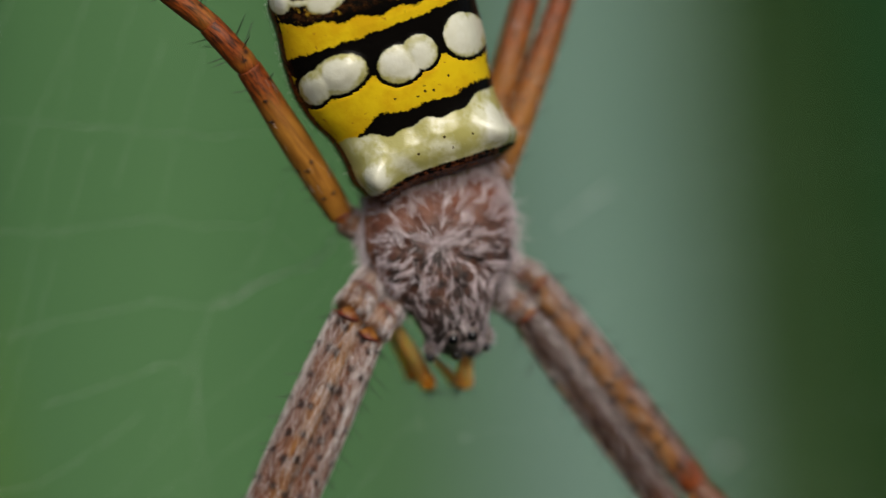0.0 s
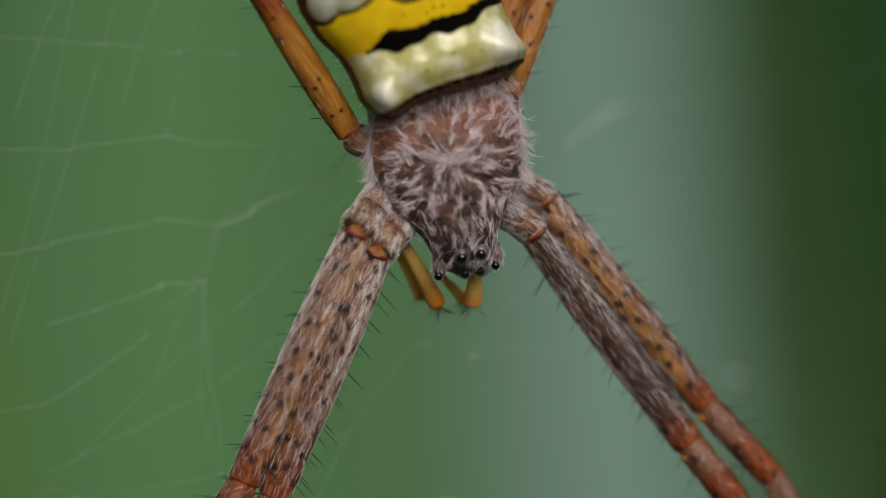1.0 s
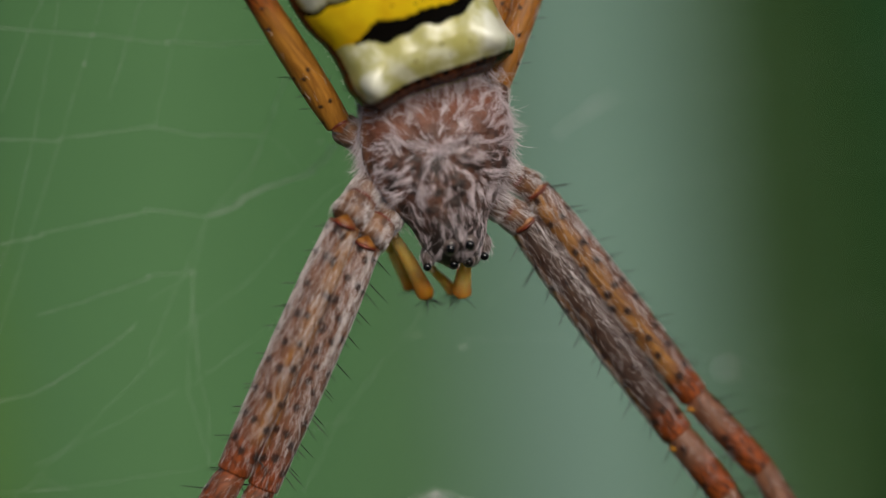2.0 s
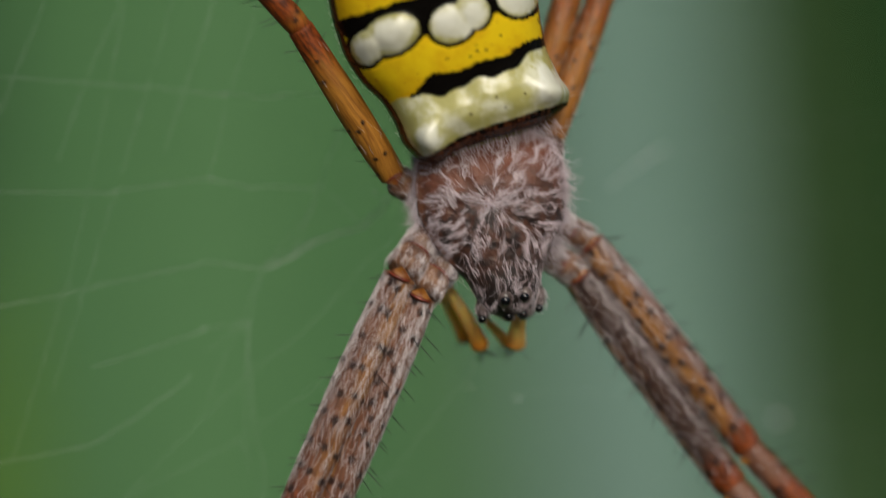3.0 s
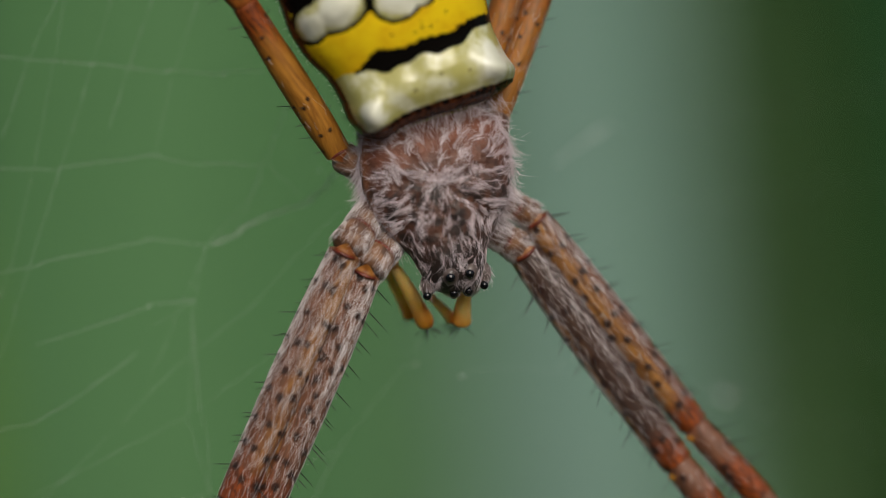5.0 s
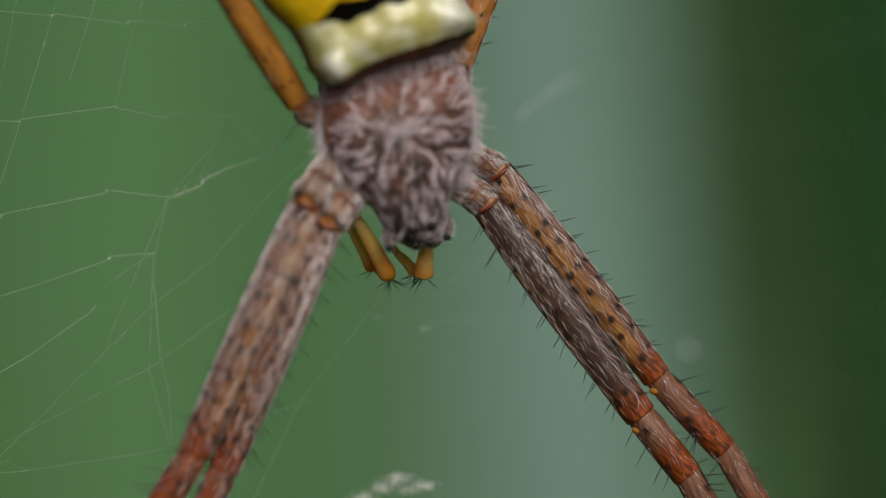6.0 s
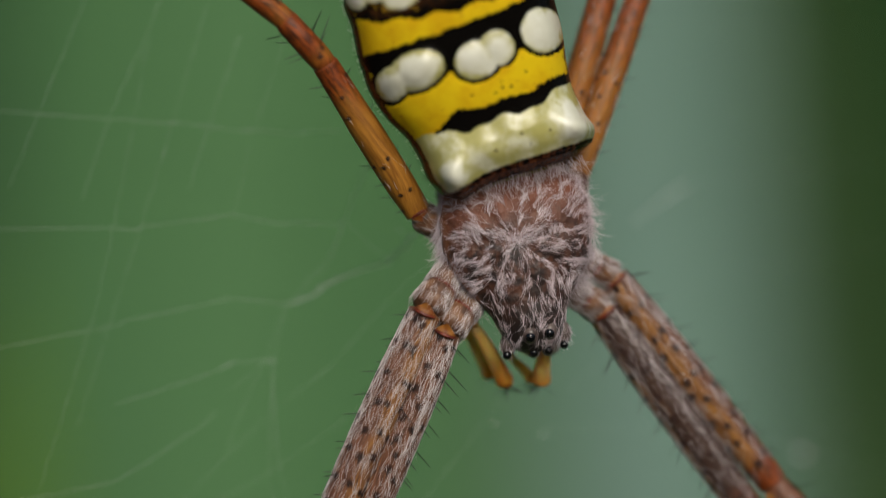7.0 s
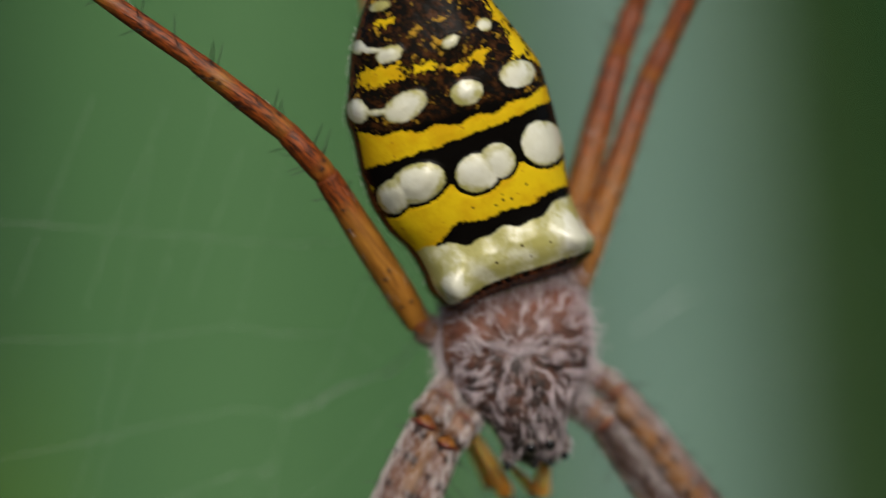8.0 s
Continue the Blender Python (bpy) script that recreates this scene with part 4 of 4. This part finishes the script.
def orb_web():
    # the sticky threads step a little at every knot
    bold = [
        [(200, 717), (265, 697), (398, 651), (402, 644), (478, 639)],
        [(508, 540), (561, 519), (567, 508), (612, 487), (685, 464), (690, 455), (717, 437), (721, 419), (739, 408)],
        [(-40, 622), (209, 575), (211, 569), (395, 532), (395, 526), (504, 540)],
        [(-60, 405), (195, 403), (239, 406), (245, 401), (411, 378), (415, 381), (497, 398), (499, 392), (603, 396)],
        [(-60, 190), (213, 210), (299, 217), (304, 214), (433, 232), (435, 226), (533, 236), (535, 230), (612, 228)],
        [(-60, 905), (195, 857), (255, 822), (370, 741), (378, 728)],
    ]
    faint = [
        [(130, 760), (243, 404), (300, 217), (380, -60)], [(395, 800), (505, 537), (590, 442), (655, 270), (740, 20)],
        [(20, 1180), (255, 952), (475, 732), (580, 652), (695, 522), (800, 430)], [(195, 985), (475, 840), (620, 735), (800, 560)],
        [(400, 690), (478, 639), (470, 850), (520, 1020)], [(410, 379), (440, 250), (500, 60)], [(60, 880), (160, 560), (195, 405), (260, 60)],
        [(-60, 1040), (250, 1025), (480, 990), (760, 900)], [(620, 1150), (740, 900), (880, 720), (930, 500)],
        [(651, 274), (606, 389), (566, 499), (506, 534), (483, 631), (479, 679), (489, 819), (506, 889), (511, 990)],
        [(606, 389), (640, 420), (690, 470)], [(186, 1020), (216, 1007), (256, 1024), (190, 1030)], [(478, 690), (486, 760), (489, 819)],
        [(1140, 380), (1225, 332), (1400, 300), (1700, 260)], [(1000, 700), (1160, 560), (1290, 480), (1560, 440), (1760, 420)],
        [(960, 760), (1200, 760), (1423, 812), (1700, 700)],
    ]
    for name, lines, radius, knots in (("sticky_thread", bold, 0.0034, 2.5), ("radial_thread", faint, 0.0017, 1.2)):
        for line in lines:
            p, f = web_thread([on_web(u, v) for u, v in line], radius, knots)
            link(name, mesh_of(name, p, f), M_SILK, web)
    p, f = web_thread([on_web(u, v) for u, v in bold[1]], 0.0055, 7.0)
    link("sticky_thread", mesh_of("sticky_thread", p, f), M_SILK, web)
    # loose fibres that fluff out along the thickest thread and along one farther on
    for way_points, n, radius in ((bold[1], 340, 0.0030), ([(1128, 392), (1180, 352), (1231, 319)], 120, 0.006)):
        corner = np.array([on_web(u, v) for u, v in way_points])
        k = rng.integers(0, len(corner) - 1, n)
        roots = corner[k] + (corner[k + 1] - corner[k]) * rng.uniform(0, 1, (n, 1)) + rng.normal(0, 0.012, (n, 3))
        ways = (corner[k + 1] - corner[k]) / np.linalg.norm(corner[k + 1] - corner[k], axis=1)[:, None] + rng.normal(0, 0.7, (n, 3))
        p, f = strands(roots, ways, np.tile([0.05, -1.0, 0.1], (n, 1)), rng.uniform(0.06, 0.20, n), radius, 0.1, 0.5, rng.normal(0, 0.6, n))
        tagged(link("thread_fluff", mesh_of("thread_fluff", p, f), M_SILK, web, "fluffy fibres along a thread"), kind="stuff")
    # radial threads strung with glinting drops
    for line in ([(10, 330), (92, 125), (155, -30)], [(140, 350), (190, 200), (245, 80), (285, -20)], [(330, 330), (372, 200), (420, 60)]):
        p, f = web_thread([on_web(u, v) for u, v in line], 0.0026, 1.6)
        link("beaded_thread", mesh_of("beaded_thread", p, f), M_SILK, web)
    # small knots where the threads cross
    for u, v in ((299, 217), (434, 229), (534, 233), (242, 403), (413, 380), (498, 395), (395, 529), (210, 572), (400, 648), (478, 639), (285, 268), (622, 345), (600, 393), (706, 406)):
        p, f = ball(on_web(u, v), rng.uniform(0.015, 0.03), (1, 1, 1.3), 7, 9)
        link("knot", mesh_of("knot", p, f), M_SILK, web)
    # a thread slants away behind the web; its added pale bead imitates a blurred highlight
    highlight_at = np.array((12.15, 15.0, -6.93))
    p, f = web_thread([on_web(1200, 760), tuple(highlight_at), (60.0, 90.0, -20.0)], 0.003)
    link("slanting_thread", mesh_of("slanting_thread", p, f), M_SILK, web)
    p, f = ball(highlight_at, 0.12)
    link("highlight_bead", mesh_of("highlight_bead", p, f), M_SILK, web, "pale bead standing in for an out-of-focus highlight")
    # long threads that hold the web between the plants
    for a, b in (((-60, 205), (-3400, -900)), ((-60, 610), (-3500, 700)), ((-60, 1040), (-3000, 2600)), ((1700, 260), (4600, -900)),
                 ((1760, 420), (4700, 900)), ((1700, 700), (4300, 2500)), ((740, 20), (900, -3400)), ((520, 1020), (500, 3600))):
        p, f = web_thread([on_web(*a), on_web(*b)], 0.004)
        link("anchor_thread", mesh_of("anchor_thread", p, f), M_SILK, web)
    # fluffy tufts of white silk
    for u, v, size, n in ((851, 1074, 0.34, 170), (884, 1056, 0.36, 190), (912, 1040, 0.40, 240), (958, 1052, 0.36, 190), (930, 1062, 0.3, 90), (960, 772, 0.22, 24), (876, 752, 0.16, 20), (706, 406, 0.08, 14)):
        centre = np.array(on_web(u, v))
        roots = centre + rng.normal(0, 0.35, (n, 3)) * np.array([1.6, 0.4, 0.7]) * size
        ways = rng.normal(0, 1, (n, 3))
        p, f = strands(roots, ways, np.tile([0.05, -1.0, 0.1], (n, 1)), rng.uniform(0.15, 0.5, n) * size, 0.0065, 0.2)
        tagged(link("silk_tuft", mesh_of("silk_tuft", p, f), M_FLUFF, web, "fluffy white silk tuft"), kind="stuff")


orb_web()


# ---- plants and ground behind ----
def blade(name, x, y, width, height, turn, bend, material, parent, fold=0.25, base_width=0.4, lean_mm=0.0, blunt=0.92, tilt=0.0):
    """A long upright leaf blade from the ground: tapered, folded along its midrib, bending over at the tip. Millimetres."""
    rows, cols = 60, 13
    t = np.linspace(0, 1, rows)
    half = 0.5 * width * np.interp(t, [0, 0.15, 0.4, 0.75, blunt, 1], [base_width, 0.8, 1.0, 0.95, 0.55, 0.02])
    c = np.linspace(-1, 1, cols)
    over = bend * np.clip(t - 0.55, 0, 1) ** 2
    wave = 0.02 * width * np.sin(t * 17 + x)
    P = np.zeros((rows, cols, 3))
    P[..., 0] = half[:, None] * c[None] + wave[:, None] + (lean_mm * t ** 8 + tilt * (t * height - 700))[:, None]
    P[..., 1] = fold * half[:, None] * np.abs(c)[None] + over[:, None] * height
    P[..., 2] = (t * height)[:, None] - over[:, None] * height * 0.5
    under = P.copy()
    under[..., 1] += 0.9
    a = radians(turn)
    full = np.concatenate([P.reshape(-1, 3), under.reshape(-1, 3)])
    full = np.stack([full[:, 0] * math.cos(a) - full[:, 1] * math.sin(a) + x, full[:, 0] * math.sin(a) + full[:, 1] * math.cos(a) + y, full[:, 2]], 1)
    faces, n = [], rows * cols
    for i in range(rows - 1):
        for j in range(cols - 1):
            k = i * cols + j
            faces += [(k, k + 1, k + cols + 1, k + cols), (n + k + cols, n + k + cols + 1, n + k + 1, n + k)]
        for j in (0, cols - 1):
            k = i * cols + j
            faces.append((k, k + cols, n + k + cols, n + k))
    co = np.zeros((2 * n, 3))
    co[:, 0], co[:, 1] = np.tile(np.repeat(t * height, cols), 2), np.tile((half[:, None] * c[None]).ravel(), 2)
    co[:, 2] = x * 0.37
    return link(name, mesh_of(name, full, faces, {"leafco": co}), material, parent)


def plant(name, label, category, blades, material, blunt=0.92, tilt=0.0):
    ob = new(name)
    tagged(ob, label, category, kind="")
    ob.location = (blades[0][0] * MM, blades[0][1] * MM, 0)
    for x, y, width, height, turn, bend, *aside in blades:
        blade("leaf", x - blades[0][0], y - blades[0][1], width, height, turn, bend, material, ob, lean_mm=sum(aside), blunt=blunt, tilt=tilt)
    return ob


ground = link("ground", mesh_of("ground", [(-60000, -60000, 0), (60000, -60000, 0), (60000, 60000, 0), (-60000, 60000, 0)], [(0, 1, 2, 3)], smooth=False), M_GROUND)
tagged(ground, "dark soil with leaf litter and moss", "ground", kind="structure")

plant("broad_leaf_plant", "deep green upright broad leaf plant behind the web", "plant",
      [(-2.5, 123, 13, 1250, 4, 0.3), (-30, 150, 22, 1180, -6, 0.4), (-62, 190, 34, 1100, 8, 0.5), (-98, 170, 36, 1000, -12, 0.5)], M_LEAF)
plant("sheath_leaf_plant", "grey-green bloom-coated upright leaf plant behind the web", "plant", [(-11.5, 116, 15, 1220, -3, 0.3), (-21, 150, 14, 1150, 5, 0.3)], M_BLOOM)
plant("dull_leaf_plant", "dull green upright leaf plant behind the web", "plant", [(3.0, 122, 8, 1200, -6, 0.3), (14.5, 175, 12, 1150, 8, 0.3), (16.2, 124, 4.8, 695, 4, 0.02)], M_MID, 0.985)
plant("pale_leaf_plant", "pale grey-green upright leaf plant behind the web", "plant", [(8.2, 120, 9.6, 1300, 3, 0.2), (9, 260, 16, 900, 20, 0.5)], M_PALE, tilt=-0.08)
plant("lime_leaf_plant", "bright lime-green leaf plant lit by the sky", "plant", [(-18.4, 108, 7.5, 702, 0, 0.02), (-27, 110, 14, 690, 10, 0.3)], M_LIME, 0.985)
plant("cane", "olive-green leaning canes in the shade", "cane", [(17.4, 132, 2.4, 1400, 0, 0.1), (24, 170, 5, 1200, 5, 0.1)], M_OLIVE, tilt=-0.2)
plant("withered_plant", "withered grey-brown leaves drooping beside the canes", "plant", [(33.6, 150, 7, 718, 0, 0.0, -18.5), (52, 170, 20, 690, 6, 0.2)], M_DRY, 0.99)
# its shade comes from the dark leaf colour
plant("shaded_plant", "green plant with deep shade put into its dark leaf colour", "plant", [(24.4, 136, 13.5, 1300, -10, 0.3), (44, 170, 26, 1200, 8, 0.4), (26, 250, 20, 1250, 6, 0.3), (74, 160, 32, 1200, -5, 0.4), (108, 190, 36, 1100, 5, 0.4)], M_DARK, tilt=-0.2)


def hedge(name, label, place, count, tall, material):
    """A dense stand of many pointed leaves, at the places that place() gives."""
    pts, faces = [], []
    for _ in range(count):
        c = Vector((*place(), rng.uniform(0, tall)))
        size, a, tilt = rng.uniform(45, 110), rng.uniform(0, 6.28), rng.normal(0, 0.6)
        out = Vector((-c.x, -c.y, 600)).normalized()
        w = (out.orthogonal().normalized() * math.cos(a) + out.cross(out.orthogonal().normalized()) * math.sin(a) + out * 0.4 * math.sin(tilt)).normalized()
        s, b = w.cross(out).normalized(), len(pts)
        up = w.cross(s) * size * 0.08
        pts += [c - w * size * 0.5, c + s * size * 0.24 + up, c + w * size * 0.5, c - s * size * 0.24 + up, c]
        faces += [(b, b + 1, b + 4), (b + 1, b + 2, b + 4), (b + 2, b + 3, b + 4), (b + 3, b, b + 4)]
    pts = np.array([tuple(p) for p in pts])
    ob = link(name, mesh_of(name, pts, faces, {"leafco": pts}, smooth=False), material)
    tagged(ob, label, "hedge", kind="stuff")


def behind():
    x = rng.uniform(-1800, 1800)
    return x, 1000 + rng.normal(0, 120) + 0.00012 * x ** 2


def round_the_viewer():
    a, r = rng.uniform(math.pi * 0.98, math.pi * 2.02), 1750 + rng.normal(0, 130)
    return r * math.cos(a), r * math.sin(a)


hedge("hedge", "dense dark green hedge of many leaves", behind, 8000, 2300, M_DARK)
# added out of view: blocks low sky light so dark skin reflects less of it
hedge("shrubbery", "unseen dark green shrubs added behind the viewer to block low sky", round_the_viewer, 9000, 920, M_DARK)
